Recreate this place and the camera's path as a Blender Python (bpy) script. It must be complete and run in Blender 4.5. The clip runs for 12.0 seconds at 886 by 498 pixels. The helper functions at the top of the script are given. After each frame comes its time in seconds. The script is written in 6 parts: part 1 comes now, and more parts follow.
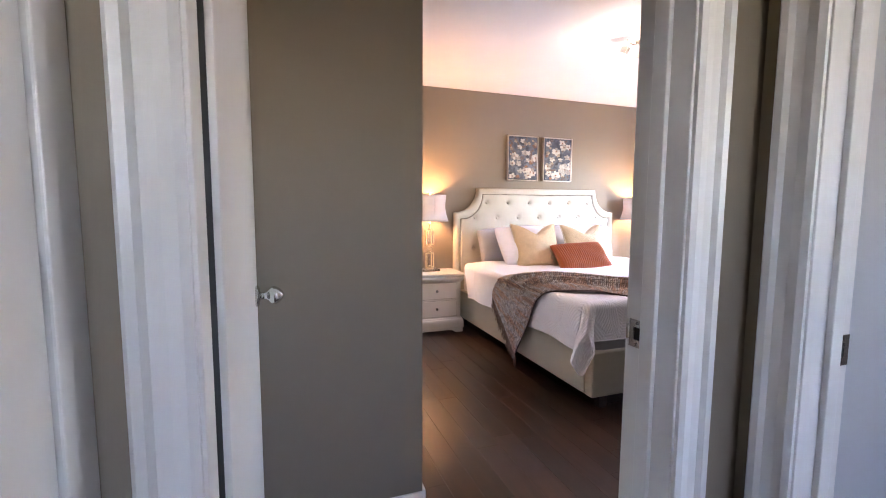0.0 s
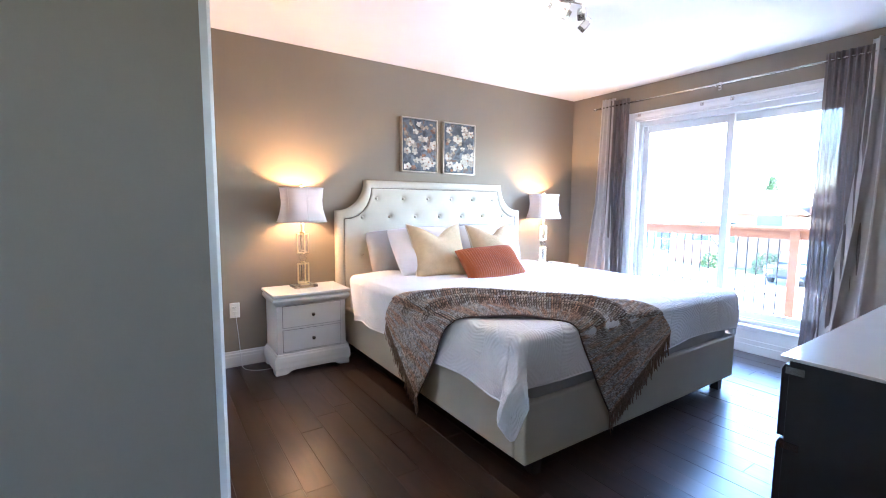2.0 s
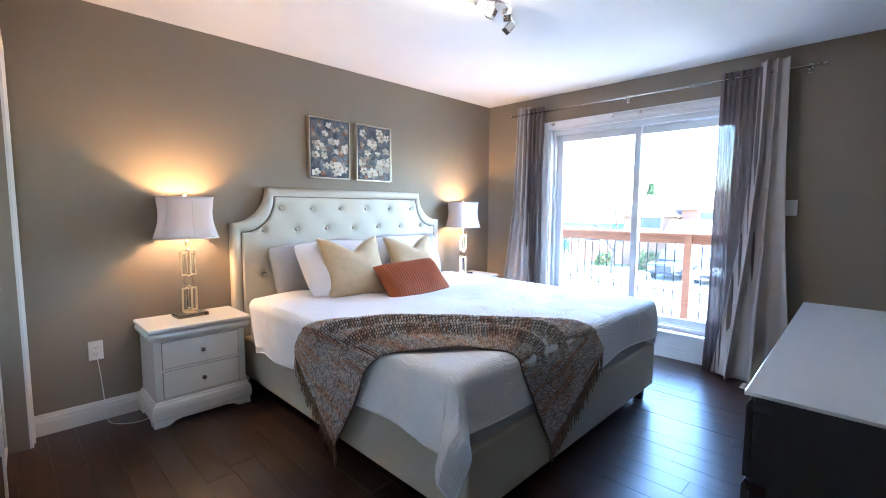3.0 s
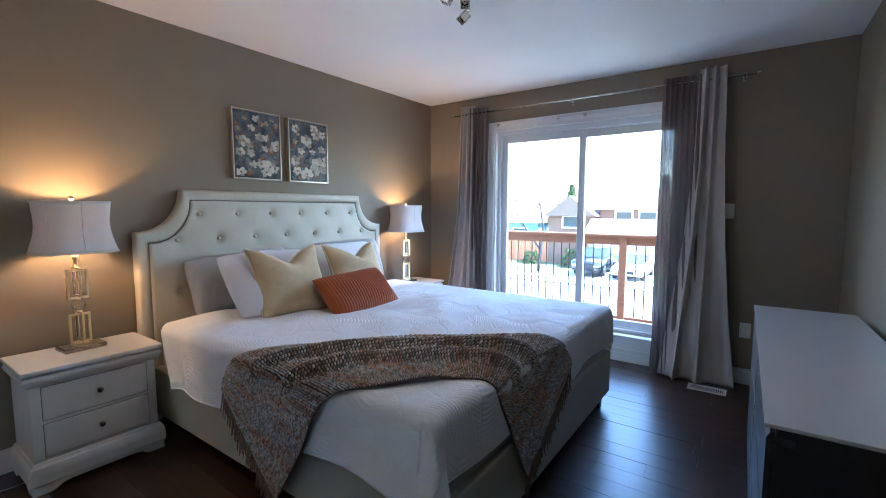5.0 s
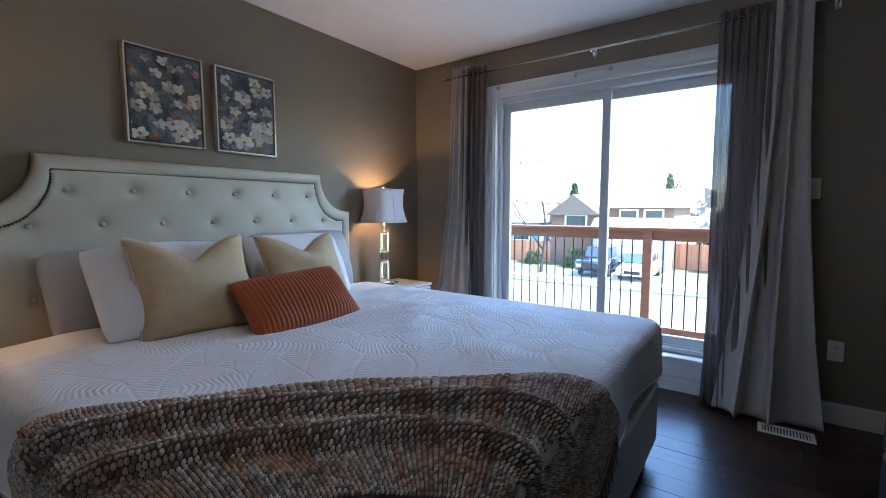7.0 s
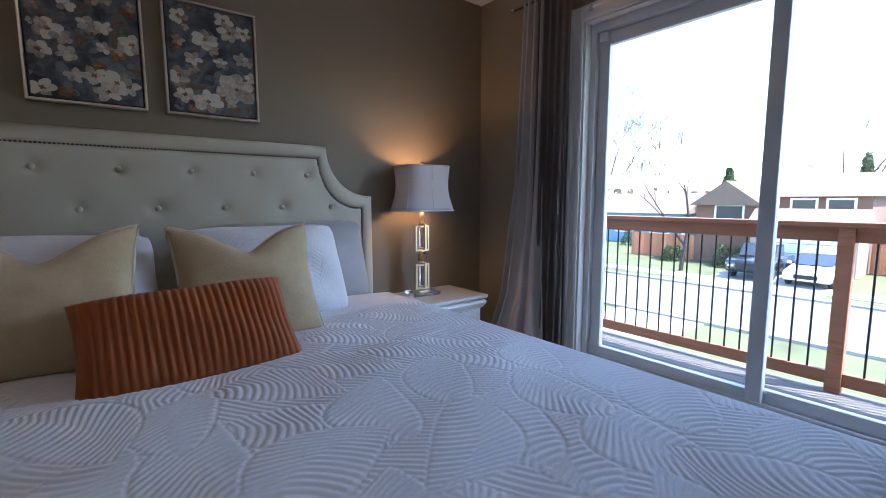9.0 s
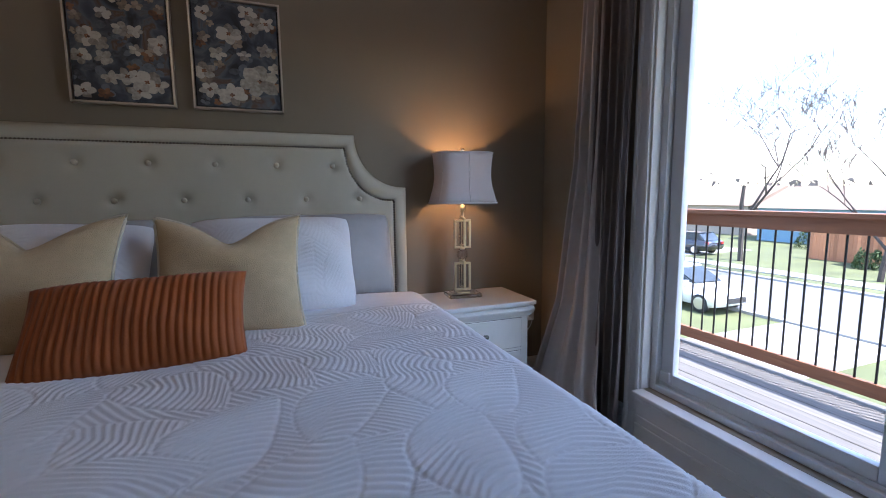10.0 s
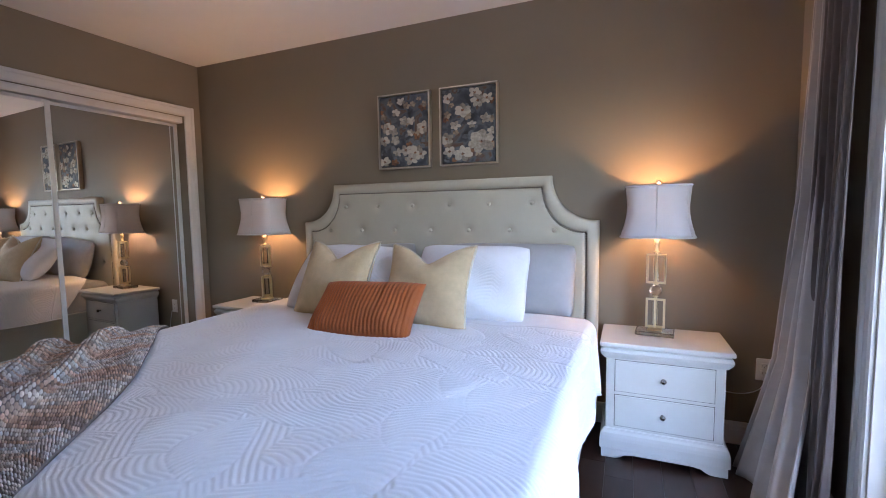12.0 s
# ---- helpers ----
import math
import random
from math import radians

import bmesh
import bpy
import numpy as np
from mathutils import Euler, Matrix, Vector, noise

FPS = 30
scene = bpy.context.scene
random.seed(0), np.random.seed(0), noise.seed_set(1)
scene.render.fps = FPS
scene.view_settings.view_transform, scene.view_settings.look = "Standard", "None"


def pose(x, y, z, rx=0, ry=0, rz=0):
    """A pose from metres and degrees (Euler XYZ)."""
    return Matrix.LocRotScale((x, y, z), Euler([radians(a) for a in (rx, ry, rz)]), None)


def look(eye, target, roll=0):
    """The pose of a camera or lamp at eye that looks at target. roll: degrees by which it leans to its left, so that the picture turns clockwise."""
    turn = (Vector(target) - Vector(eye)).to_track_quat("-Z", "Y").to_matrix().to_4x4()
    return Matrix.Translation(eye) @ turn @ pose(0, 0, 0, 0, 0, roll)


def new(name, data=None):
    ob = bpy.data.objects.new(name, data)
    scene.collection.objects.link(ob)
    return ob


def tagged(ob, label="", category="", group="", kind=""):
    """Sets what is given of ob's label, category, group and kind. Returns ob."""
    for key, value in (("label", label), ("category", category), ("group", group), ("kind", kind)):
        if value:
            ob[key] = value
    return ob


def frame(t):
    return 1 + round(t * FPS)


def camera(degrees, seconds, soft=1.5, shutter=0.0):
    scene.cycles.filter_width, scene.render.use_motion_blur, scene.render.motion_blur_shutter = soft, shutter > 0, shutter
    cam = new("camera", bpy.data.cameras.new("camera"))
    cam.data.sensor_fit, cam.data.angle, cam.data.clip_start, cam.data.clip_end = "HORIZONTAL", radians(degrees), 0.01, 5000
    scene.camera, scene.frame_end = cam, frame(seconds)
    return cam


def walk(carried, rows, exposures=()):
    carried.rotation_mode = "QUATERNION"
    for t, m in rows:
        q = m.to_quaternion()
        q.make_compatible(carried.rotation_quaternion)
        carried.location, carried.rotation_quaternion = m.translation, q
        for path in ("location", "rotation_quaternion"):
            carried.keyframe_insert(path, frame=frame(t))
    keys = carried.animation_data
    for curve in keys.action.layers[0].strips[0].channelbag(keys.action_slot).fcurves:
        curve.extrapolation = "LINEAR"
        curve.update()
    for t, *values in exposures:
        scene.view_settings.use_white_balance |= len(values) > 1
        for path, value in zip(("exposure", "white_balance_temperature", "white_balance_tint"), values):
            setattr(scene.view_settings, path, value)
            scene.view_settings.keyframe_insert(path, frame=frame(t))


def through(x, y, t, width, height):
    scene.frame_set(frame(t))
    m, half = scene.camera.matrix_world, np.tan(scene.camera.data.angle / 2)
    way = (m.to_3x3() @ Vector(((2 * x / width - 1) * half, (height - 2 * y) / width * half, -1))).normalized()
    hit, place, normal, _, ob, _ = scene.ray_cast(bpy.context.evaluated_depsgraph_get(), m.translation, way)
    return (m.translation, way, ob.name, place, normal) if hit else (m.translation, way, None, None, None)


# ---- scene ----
cam = camera(90.6, 12.0, 1.0)
PATH = [
    (0, (0.103, 0.02, 1.26), (0.781, 1.891, 1.068), 0.3),
    (0.5, (0.284, 0.189, 1.262), (1.022, 2.037, 1.059), 0.1),
    (1, (0.395, 0.382, 1.257), (1.179, 2.21, 1.051), 0.3),
    (1.5, (0.471, 0.618, 1.259), (1.375, 2.389, 1.042), 0.4),
    (2, (0.52, 0.814, 1.249), (1.622, 2.471, 1.051), 0.4),
    (2.5, (0.588, 0.993, 1.233), (1.868, 2.52, 1.062), 0.3),
    (3, (0.653, 1.099, 1.31), (2.069, 2.5, 1.127), 0.3),
    (3.5, (0.686, 1.242, 1.343), (2.222, 2.511, 1.169), 0.2),
    (5.5, (0.855, 1.431, 1.34), (2.479, 2.584, 1.157), 0.1),
    (6, (1.076, 1.52, 1.302), (2.698, 2.674, 1.114), 0.0),
    (6.5, (1.291, 1.63, 1.256), (2.912, 2.786, 1.065), 0.1),
    (6.7, (1.389, 1.701, 1.228), (3.012, 2.855, 1.047), 0.0),
    (8.5, (2.358, 2.078, 1.187), (3.776, 3.475, 0.959), 0.3),
    (9, (2.631, 2.105, 1.177), (3.861, 3.679, 0.954), -0.1),
    (9.5, (2.937, 2.083, 1.182), (3.926, 3.805, 0.943), -0.1),
    (10, (3.215, 2.079, 1.149), (3.922, 3.935, 0.912), -0.5),
    (10.5, (3.457, 2.054, 1.17), (3.818, 4.009, 0.953), -0.9),
    (11, (3.746, 2.016, 1.172), (3.685, 4.005, 0.974), -1.2),
    (11.5, (3.911, 1.908, 1.187), (3.451, 3.847, 1.017), -1.1),
    (12, (4.017, 1.745, 1.251), (3.247, 3.584, 1.089), -0.8),
]
EXPOSURES = [
    (0.0, 5.72, 6300, 30), (0.5, 6.05, 5900, 25), (1.0, 6.05, 5700, 22), (2.0, 5.8, 5200, 15), (3.5, 5.02, 5100, 9), (5.5, 4.03, 5100, 9), (6.5, 3.65, 5150, 9),
    (8.5, 3.12, 5350, 13), (9.5, 2.7, 5700, 18), (10.5, 2.68, 5900, 20), (11.0, 3.38, 5800, 22), (12.0, 3.82, 5800, 20)]
walk(cam, [(t, look(eye, target, roll)) for t, eye, target, roll in PATH], EXPOSURES)

# ---- world and sun ----
SUN_TO = Vector((0.30, -0.65, 1.1)).normalized()
world = bpy.data.worlds.new("sky")
scene.world = world
world.use_nodes = True
wn = world.node_tree.nodes
sky = wn.new("ShaderNodeTexSky")
sky.sky_type, sky.sun_disc = "NISHITA", False
sky.sun_elevation = math.asin(SUN_TO.z)
sky.sun_rotation = math.atan2(SUN_TO.x, SUN_TO.y)
sky.air_density, sky.dust_density = 1.2, 0.8
wn["Background"].inputs["Strength"].default_value = 0.15
world.node_tree.links.new(sky.outputs[0], wn["Background"].inputs[0])
sun = new("sun", bpy.data.lights.new("sun", "SUN"))
sun.data.energy, sun.data.angle, sun.data.color = 3.4, radians(0.5), (1.0, 0.95, 0.88)
sun.matrix_world = look(SUN_TO * 50, (0, 0, 0))

# ---- materials ----


def mat(name, color, rough=0.5, metal=0.0, var=0.0, vscale=8.0, bump=0.0, bscale=60.0, rand=0.0, **extra):
    """A principled material with soft colour variation at two scales and a fine bump."""
    m = bpy.data.materials.new(name)
    m.use_nodes = True
    nt = m.node_tree
    n, l = nt.nodes, nt.links
    p = n["Principled BSDF"]
    p.inputs["Base Color"].default_value = (*color, 1)
    p.inputs["Roughness"].default_value = rough
    p.inputs["Metallic"].default_value = metal
    for key, value in extra.items():
        p.inputs[key.replace("_", " ")].default_value = value
    tc = n.new("ShaderNodeTexCoord")
    if var or rand:
        a = n.new("ShaderNodeTexNoise")
        a.inputs["Scale"].default_value = vscale
        a.inputs["Detail"].default_value = 8
        a.inputs["Roughness"].default_value = 0.65
        l.new(tc.outputs["Object"], a.inputs["Vector"])
        ramp = n.new("ShaderNodeMapRange")
        ramp.inputs["From Min"].default_value, ramp.inputs["From Max"].default_value = 0.3, 0.7
        ramp.inputs["To Min"].default_value, ramp.inputs["To Max"].default_value = 1 - var, 1 + var
        l.new(a.outputs[0], ramp.inputs["Value"])
        hs = n.new("ShaderNodeHueSaturation")
        hs.inputs["Color"].default_value = (*color, 1)
        if rand:
            oi = n.new("ShaderNodeObjectInfo")
            r2 = n.new("ShaderNodeMapRange")
            r2.inputs["To Min"].default_value, r2.inputs["To Max"].default_value = 1 - rand, 1 + rand
            l.new(oi.outputs["Random"], r2.inputs["Value"])
            mul = n.new("ShaderNodeMath")
            mul.operation = "MULTIPLY"
            l.new(ramp.outputs[0], mul.inputs[0])
            l.new(r2.outputs[0], mul.inputs[1])
            l.new(mul.outputs[0], hs.inputs["Value"])
        else:
            l.new(ramp.outputs[0], hs.inputs["Value"])
        l.new(hs.outputs[0], p.inputs["Base Color"])
        rr = n.new("ShaderNodeMapRange")
        rr.inputs["To Min"].default_value, rr.inputs["To Max"].default_value = max(0, rough - 0.08), min(1, rough + 0.08)
        l.new(a.outputs[0], rr.inputs["Value"])
        l.new(rr.outputs[0], p.inputs["Roughness"])
    if bump:
        b = n.new("ShaderNodeTexNoise")
        b.inputs["Scale"].default_value = bscale
        b.inputs["Detail"].default_value = 4
        l.new(tc.outputs["Object"], b.inputs["Vector"])
        bn = n.new("ShaderNodeBump")
        bn.inputs["Strength"].default_value = bump
        bn.inputs["Distance"].default_value = 0.004
        l.new(b.outputs[0], bn.inputs["Height"])
        l.new(bn.outputs[0], p.inputs["Normal"])
    return m


def wood_mat(name, dark, light, rough, stretch=(18, 1.2, 18), rand=0.3, bump=0.25):
    """Wood grain drawn out along y, varied from piece to piece."""
    m = mat(name, dark, rough)
    nt = m.node_tree
    n, l = nt.nodes, nt.links
    p = n["Principled BSDF"]
    geo = n.new("ShaderNodeNewGeometry")
    oi = n.new("ShaderNodeObjectInfo")
    mp = n.new("ShaderNodeMapping")
    mp.inputs["Scale"].default_value = stretch
    off = n.new("ShaderNodeVectorMath")
    off.operation = "MULTIPLY"
    off.inputs[1].default_value = (37.0, 11.0, 5.0)
    cb = n.new("ShaderNodeCombineXYZ")
    for k in range(3):
        l.new(oi.outputs["Random"], cb.inputs[k])
    l.new(cb.outputs[0], off.inputs[0])
    l.new(off.outputs[0], mp.inputs["Location"])
    l.new(geo.outputs["Position"], mp.inputs["Vector"])
    a = n.new("ShaderNodeTexNoise")
    a.inputs["Scale"].default_value = 1.6
    a.inputs["Detail"].default_value = 8
    a.inputs["Distortion"].default_value = 1.2
    l.new(mp.outputs[0], a.inputs["Vector"])
    mix = n.new("ShaderNodeMix")
    mix.data_type = "RGBA"
    mix.inputs["A"].default_value, mix.inputs["B"].default_value = (*dark, 1), (*light, 1)
    mr = n.new("ShaderNodeMapRange")
    mr.inputs["From Min"].default_value, mr.inputs["From Max"].default_value = 0.3, 0.72
    l.new(a.outputs[0], mr.inputs["Value"])
    l.new(mr.outputs[0], mix.inputs["Factor"])
    hs = n.new("ShaderNodeHueSaturation")
    r2 = n.new("ShaderNodeMapRange")
    r2.inputs["To Min"].default_value, r2.inputs["To Max"].default_value = 1 - rand, 1 + rand
    l.new(oi.outputs["Random"], r2.inputs["Value"])
    l.new(r2.outputs[0], hs.inputs["Value"])
    l.new(mix.outputs["Result"], hs.inputs["Color"])
    l.new(hs.outputs[0], p.inputs["Base Color"])
    big = n.new("ShaderNodeTexNoise")
    big.inputs["Scale"].default_value = 9.0
    l.new(geo.outputs["Position"], big.inputs["Vector"])
    addn = n.new("ShaderNodeMath")
    l.new(a.outputs[0], addn.inputs[0])
    l.new(big.outputs[0], addn.inputs[1])
    bn = n.new("ShaderNodeBump")
    bn.inputs["Strength"].default_value, bn.inputs["Distance"].default_value = bump, 0.004
    l.new(addn.outputs[0], bn.inputs["Height"])
    l.new(bn.outputs[0], p.inputs["Normal"])
    return m


def glass_mat(name, tint=(0.96, 0.98, 0.97)):
    """A thin window pane: clear, with a mirror sheen that grows to grazing."""
    m = bpy.data.materials.new(name)
    m.use_nodes = True
    n, l = m.node_tree.nodes, m.node_tree.links
    n.remove(n["Principled BSDF"])
    t = n.new("ShaderNodeBsdfTransparent")
    t.inputs[0].default_value = (*tint, 1)
    g = n.new("ShaderNodeBsdfGlossy")
    g.inputs["Roughness"].default_value = 0.02
    f = n.new("ShaderNodeFresnel")
    f.inputs["IOR"].default_value = 1.3
    mx = n.new("ShaderNodeMixShader")
    l.new(f.outputs[0], mx.inputs[0])
    l.new(t.outputs[0], mx.inputs[1])
    l.new(g.outputs[0], mx.inputs[2])
    l.new(mx.outputs[0], n["Material Output"].inputs["Surface"])
    return m


def fabric_mat(name, color, scale=900.0, var=0.1, bump=0.3, rough=0.9, through=0.0, clear=0.0):
    """Woven cloth: a fine thread relief and soft mottling."""
    m = mat(name, color, rough, var=var, vscale=14.0)
    n, l = m.node_tree.nodes, m.node_tree.links
    p = n["Principled BSDF"]
    p.inputs["Sheen Weight"].default_value = 0.15
    tc = n.new("ShaderNodeTexCoord")
    v = n.new("ShaderNodeTexVoronoi")
    v.inputs["Scale"].default_value = scale
    l.new(tc.outputs["Object"], v.inputs["Vector"])
    bn = n.new("ShaderNodeBump")
    bn.inputs["Strength"].default_value, bn.inputs["Distance"].default_value = bump, 0.002
    l.new(v.outputs["Distance"], bn.inputs["Height"])
    l.new(bn.outputs[0], p.inputs["Normal"])
    if through:
        tr = n.new("ShaderNodeBsdfTranslucent")
        tr.inputs[0].default_value = (*color, 1)
        mx = n.new("ShaderNodeMixShader")
        mx.inputs[0].default_value = through
        l.new(p.outputs[0], mx.inputs[1])
        l.new(tr.outputs[0], mx.inputs[2])
        l.new(mx.outputs[0], n["Material Output"].inputs["Surface"])
        if clear:
            tp = n.new("ShaderNodeBsdfTransparent")
            m2 = n.new("ShaderNodeMixShader")
            m2.inputs[0].default_value = clear
            l.new(mx.outputs[0], m2.inputs[1])
            l.new(tp.outputs[0], m2.inputs[2])
            l.new(m2.outputs[0], n["Material Output"].inputs["Surface"])
    return m


def glow_mat(name, color, strength):
    m = bpy.data.materials.new(name)
    m.use_nodes = True
    p = m.node_tree.nodes["Principled BSDF"]
    p.inputs["Base Color"].default_value = (*color, 1)
    p.inputs["Emission Color"].default_value = (*color, 1)
    p.inputs["Emission Strength"].default_value = strength
    return m


def throw_mat():
    """Chunky knit of many-coloured yarn, laid out on the cloth's own coordinates."""
    m = mat("throw_knit", (0.3, 0.25, 0.22), 0.95)
    n, l = m.node_tree.nodes, m.node_tree.links
    p = n["Principled BSDF"]
    uv = n.new("ShaderNodeUVMap")
    uv.uv_map = "uv"
    sc = n.new("ShaderNodeVectorMath")
    sc.operation = "MULTIPLY"
    sc.inputs[1].default_value = (105.0, 108.0, 1.0)
    l.new(uv.outputs[0], sc.inputs[0])
    fl = n.new("ShaderNodeVectorMath")
    fl.operation = "FLOOR"
    l.new(sc.outputs[0], fl.inputs[0])
    wh = n.new("ShaderNodeTexWhiteNoise")
    l.new(fl.outputs[0], wh.inputs["Vector"])
    tone = n.new("ShaderNodeValToRGB")
    tone.color_ramp.interpolation = "CONSTANT"
    run = n.new("ShaderNodeValToRGB")
    steps = [(0.0, (0.75, 0.7, 0.67)), (0.22, (1.15, 1.1, 1.07)), (0.5, (1.4, 1.36, 1.32)), (0.78, (1.75, 1.72, 1.7))]
    runs = [(0.28, (0.22, 0.18, 0.165)), (0.40, (0.40, 0.27, 0.20)), (0.47, (0.40, 0.345, 0.30)), (0.54, (0.37, 0.38, 0.39)), (0.61, (0.46, 0.41, 0.36)), (0.72, (0.38, 0.25, 0.18))]
    for node, cols in ((tone, steps), (run, runs)):
        e = node.color_ramp.elements
        e[0].position, e[0].color = cols[0][0], (*cols[0][1], 1)
        e[1].position, e[1].color = cols[1][0], (*cols[1][1], 1)
        for pos_, c in cols[2:]:
            el = e.new(pos_)
            el.color = (*c, 1)
    l.new(wh.outputs["Value"], tone.inputs[0])
    wide = n.new("ShaderNodeVectorMath")
    wide.operation = "MULTIPLY"
    wide.inputs[1].default_value = (22.0, 2.5, 1.0)
    l.new(uv.outputs[0], wide.inputs[0])
    big = n.new("ShaderNodeTexNoise")
    big.inputs["Scale"].default_value = 1.0
    l.new(wide.outputs[0], big.inputs["Vector"])
    l.new(big.outputs["Fac"], run.inputs[0])
    flat = n.new("ShaderNodeMix")
    flat.data_type, flat.blend_type = "RGBA", "MULTIPLY"
    flat.inputs["Factor"].default_value = 1.0
    l.new(run.outputs[0], flat.inputs["A"])
    l.new(tone.outputs[0], flat.inputs["B"])
    l.new(flat.outputs["Result"], p.inputs["Base Color"])
    fuzz = n.new("ShaderNodeTexNoise")
    fuzz.inputs["Scale"].default_value = 420.0
    bn = n.new("ShaderNodeBump")
    bn.inputs["Strength"].default_value, bn.inputs["Distance"].default_value = 0.5, 0.003
    l.new(fuzz.outputs["Fac"], bn.inputs["Height"])
    l.new(bn.outputs[0], p.inputs["Normal"])
    return m


M_WALL = mat("taupe_wall_paint", (0.222, 0.184, 0.132), 0.6, var=0.03, vscale=2.0, bump=0.05, bscale=220)
M_WALLGREY = mat("pale_grey_wall_paint", (0.5, 0.52, 0.54), 0.7, var=0.03, vscale=2.0, bump=0.05, bscale=220)
M_CEIL = mat("ceiling_white_paint", (0.8, 0.79, 0.78), 0.85, var=0.02, vscale=3.0, bump=0.1, bscale=160)
M_TRIM = mat("white_trim_paint", (0.67, 0.655, 0.63), 0.35, var=0.03, vscale=6.0, bump=0.04, bscale=90)
M_VINYL = mat("white_window_vinyl", (0.62, 0.63, 0.64), 0.4, var=0.02, vscale=5.0)
M_FLOOR = wood_mat("dark_hand_scraped_wood", (0.021, 0.0095, 0.0065), (0.047, 0.021, 0.013), 0.3, stretch=(7, 0.9, 7), rand=0.25, bump=0.10)
M_SUB = mat("subfloor_dark", (0.012, 0.008, 0.006), 0.9, var=0.2)
M_DECK = wood_mat("weathered_grey_deck_wood", (0.085, 0.08, 0.075), (0.14, 0.13, 0.122), 0.75, rand=0.12)
M_CEDAR = wood_mat("stained_cedar", (0.15, 0.058, 0.028), (0.25, 0.105, 0.05), 0.6, rand=0.12)
M_BLACK = mat("black_metal", (0.015, 0.015, 0.016), 0.45, 0.6, var=0.1)
M_CHROME = mat("brushed_nickel", (0.62, 0.6, 0.57), 0.22, 1.0, var=0.05, vscale=30)
M_LEATHER = mat("cream_faux_leather", (0.50, 0.465, 0.37), 0.42, var=0.04, vscale=5.0, bump=0.18, bscale=420)
M_NAIL = mat("antique_bronze_nail", (0.12, 0.1, 0.08), 0.35, 0.9, var=0.1)
M_QUILT = fabric_mat("white_quilt_cotton", (0.80, 0.80, 0.82), 1400, 0.02, 0.2)
M_SHEET = fabric_mat("pale_grey_sheet", (0.62, 0.61, 0.61), 1400, 0.04, 0.2, 0.7)
M_GREYSAT = fabric_mat("light_grey_sateen", (0.38, 0.38, 0.39), 1400, 0.05, 0.15, 0.5)
M_WHITECOT = fabric_mat("white_cotton", (0.78, 0.78, 0.81), 1200, 0.02, 0.2)
M_BEIGE = fabric_mat("beige_textured_weave", (0.58, 0.445, 0.265), 330, 0.1, 0.8)
M_BEIGEEDGE = fabric_mat("ivory_whip_stitch", (0.66, 0.6, 0.48), 300, 0.1, 0.8)
M_RUST = fabric_mat("rust_velvet", (0.33, 0.078, 0.009), 700, 0.12, 0.3, 0.75)
M_THROW = throw_mat()
M_KNITBACK = mat("dark_yarn_backing", (0.13, 0.10, 0.09), 0.95, var=0.4, vscale=60)
M_FRINGE = mat("mixed_yarn_fringe", (0.24, 0.17, 0.13), 0.95, var=0.5, vscale=90)
M_CURT = fabric_mat("grey_taupe_satin_curtain", (0.41, 0.37, 0.34), 1500, 0.05, 0.15, 0.42)
M_SHEER = fabric_mat("sheer_striped_voile", (0.19, 0.155, 0.145), 1500, 0.05, 0.15, 0.5, through=0.35, clear=0.16)
M_FURN = mat("white_satin_lacquer", (0.66, 0.66, 0.64), 0.38, var=0.03, vscale=7.0, bump=0.03, bscale=60)
M_KNOB = mat("dark_polished_nickel", (0.28, 0.27, 0.26), 0.15, 1.0)
M_DRESS = mat("black_brown_veneer", (0.018, 0.016, 0.018), 0.38, var=0.2, vscale=12.0, bump=0.05, bscale=80)
M_GLASSTOP = mat("white_glass_top", (0.66, 0.66, 0.66), 0.08, var=0.01, Coat_Weight=0.6)
M_GOLD = mat("pale_champagne_gold", (0.8, 0.71, 0.47), 0.3, 1.0, var=0.05, vscale=20)
M_CRYSTAL = mat("clear_crystal", (0.98, 0.98, 0.98), 0.02, Transmission_Weight=1.0, IOR=1.5)
M_SHADE = fabric_mat("white_silk_shade", (0.60, 0.565, 0.57), 1100, 0.02, 0.15, 0.8, through=0.09)
M_SHADETRIM = fabric_mat("white_shade_trim", (0.62, 0.6, 0.6), 900, 0.02, 0.15, 0.8)
M_BULB = glow_mat("lamp_bulb_glow", (1.0, 0.62, 0.3), 1.5)
M_SPOTGLOW = glow_mat("spot_bulb_glow", (1.0, 0.8, 0.6), 12.0)
M_MIRROR = mat("silver_mirror", (0.92, 0.925, 0.92), 0.0, 1.0)
M_PANE = glass_mat("clear_pane")
M_PLATE = mat("white_plastic", (0.74, 0.73, 0.7), 0.35, var=0.02)
M_SLOT = mat("dark_slot", (0.03, 0.03, 0.03), 0.7)
M_FRAME = mat("champagne_silver_frame", (0.62, 0.56, 0.47), 0.35, 0.7, var=0.08, vscale=30)
M_RUBBER = mat("dark_stained_leg", (0.02, 0.014, 0.012), 0.45, var=0.1)
M_CORD = mat("white_cord", (0.7, 0.7, 0.68), 0.5)

# ---- builders ----


def obj(name, bm, material, parent=None, label="", smooth=False, mats=()):
    me = bpy.data.meshes.new(name)
    bm.to_mesh(me)
    bm.free()
    for m in (material, *mats):
        me.materials.append(m)
    if smooth:
        me.polygons.foreach_set("use_smooth", [True] * len(me.polygons))
    ob = new(name, me)
    if parent is not None:
        ob.parent = parent
    if label:
        tagged(ob, label)
    return ob


def part(name, bm, material, parent, label="", smooth=False, mats=()):
    return obj(name, bm, material, parent, label, smooth, mats)


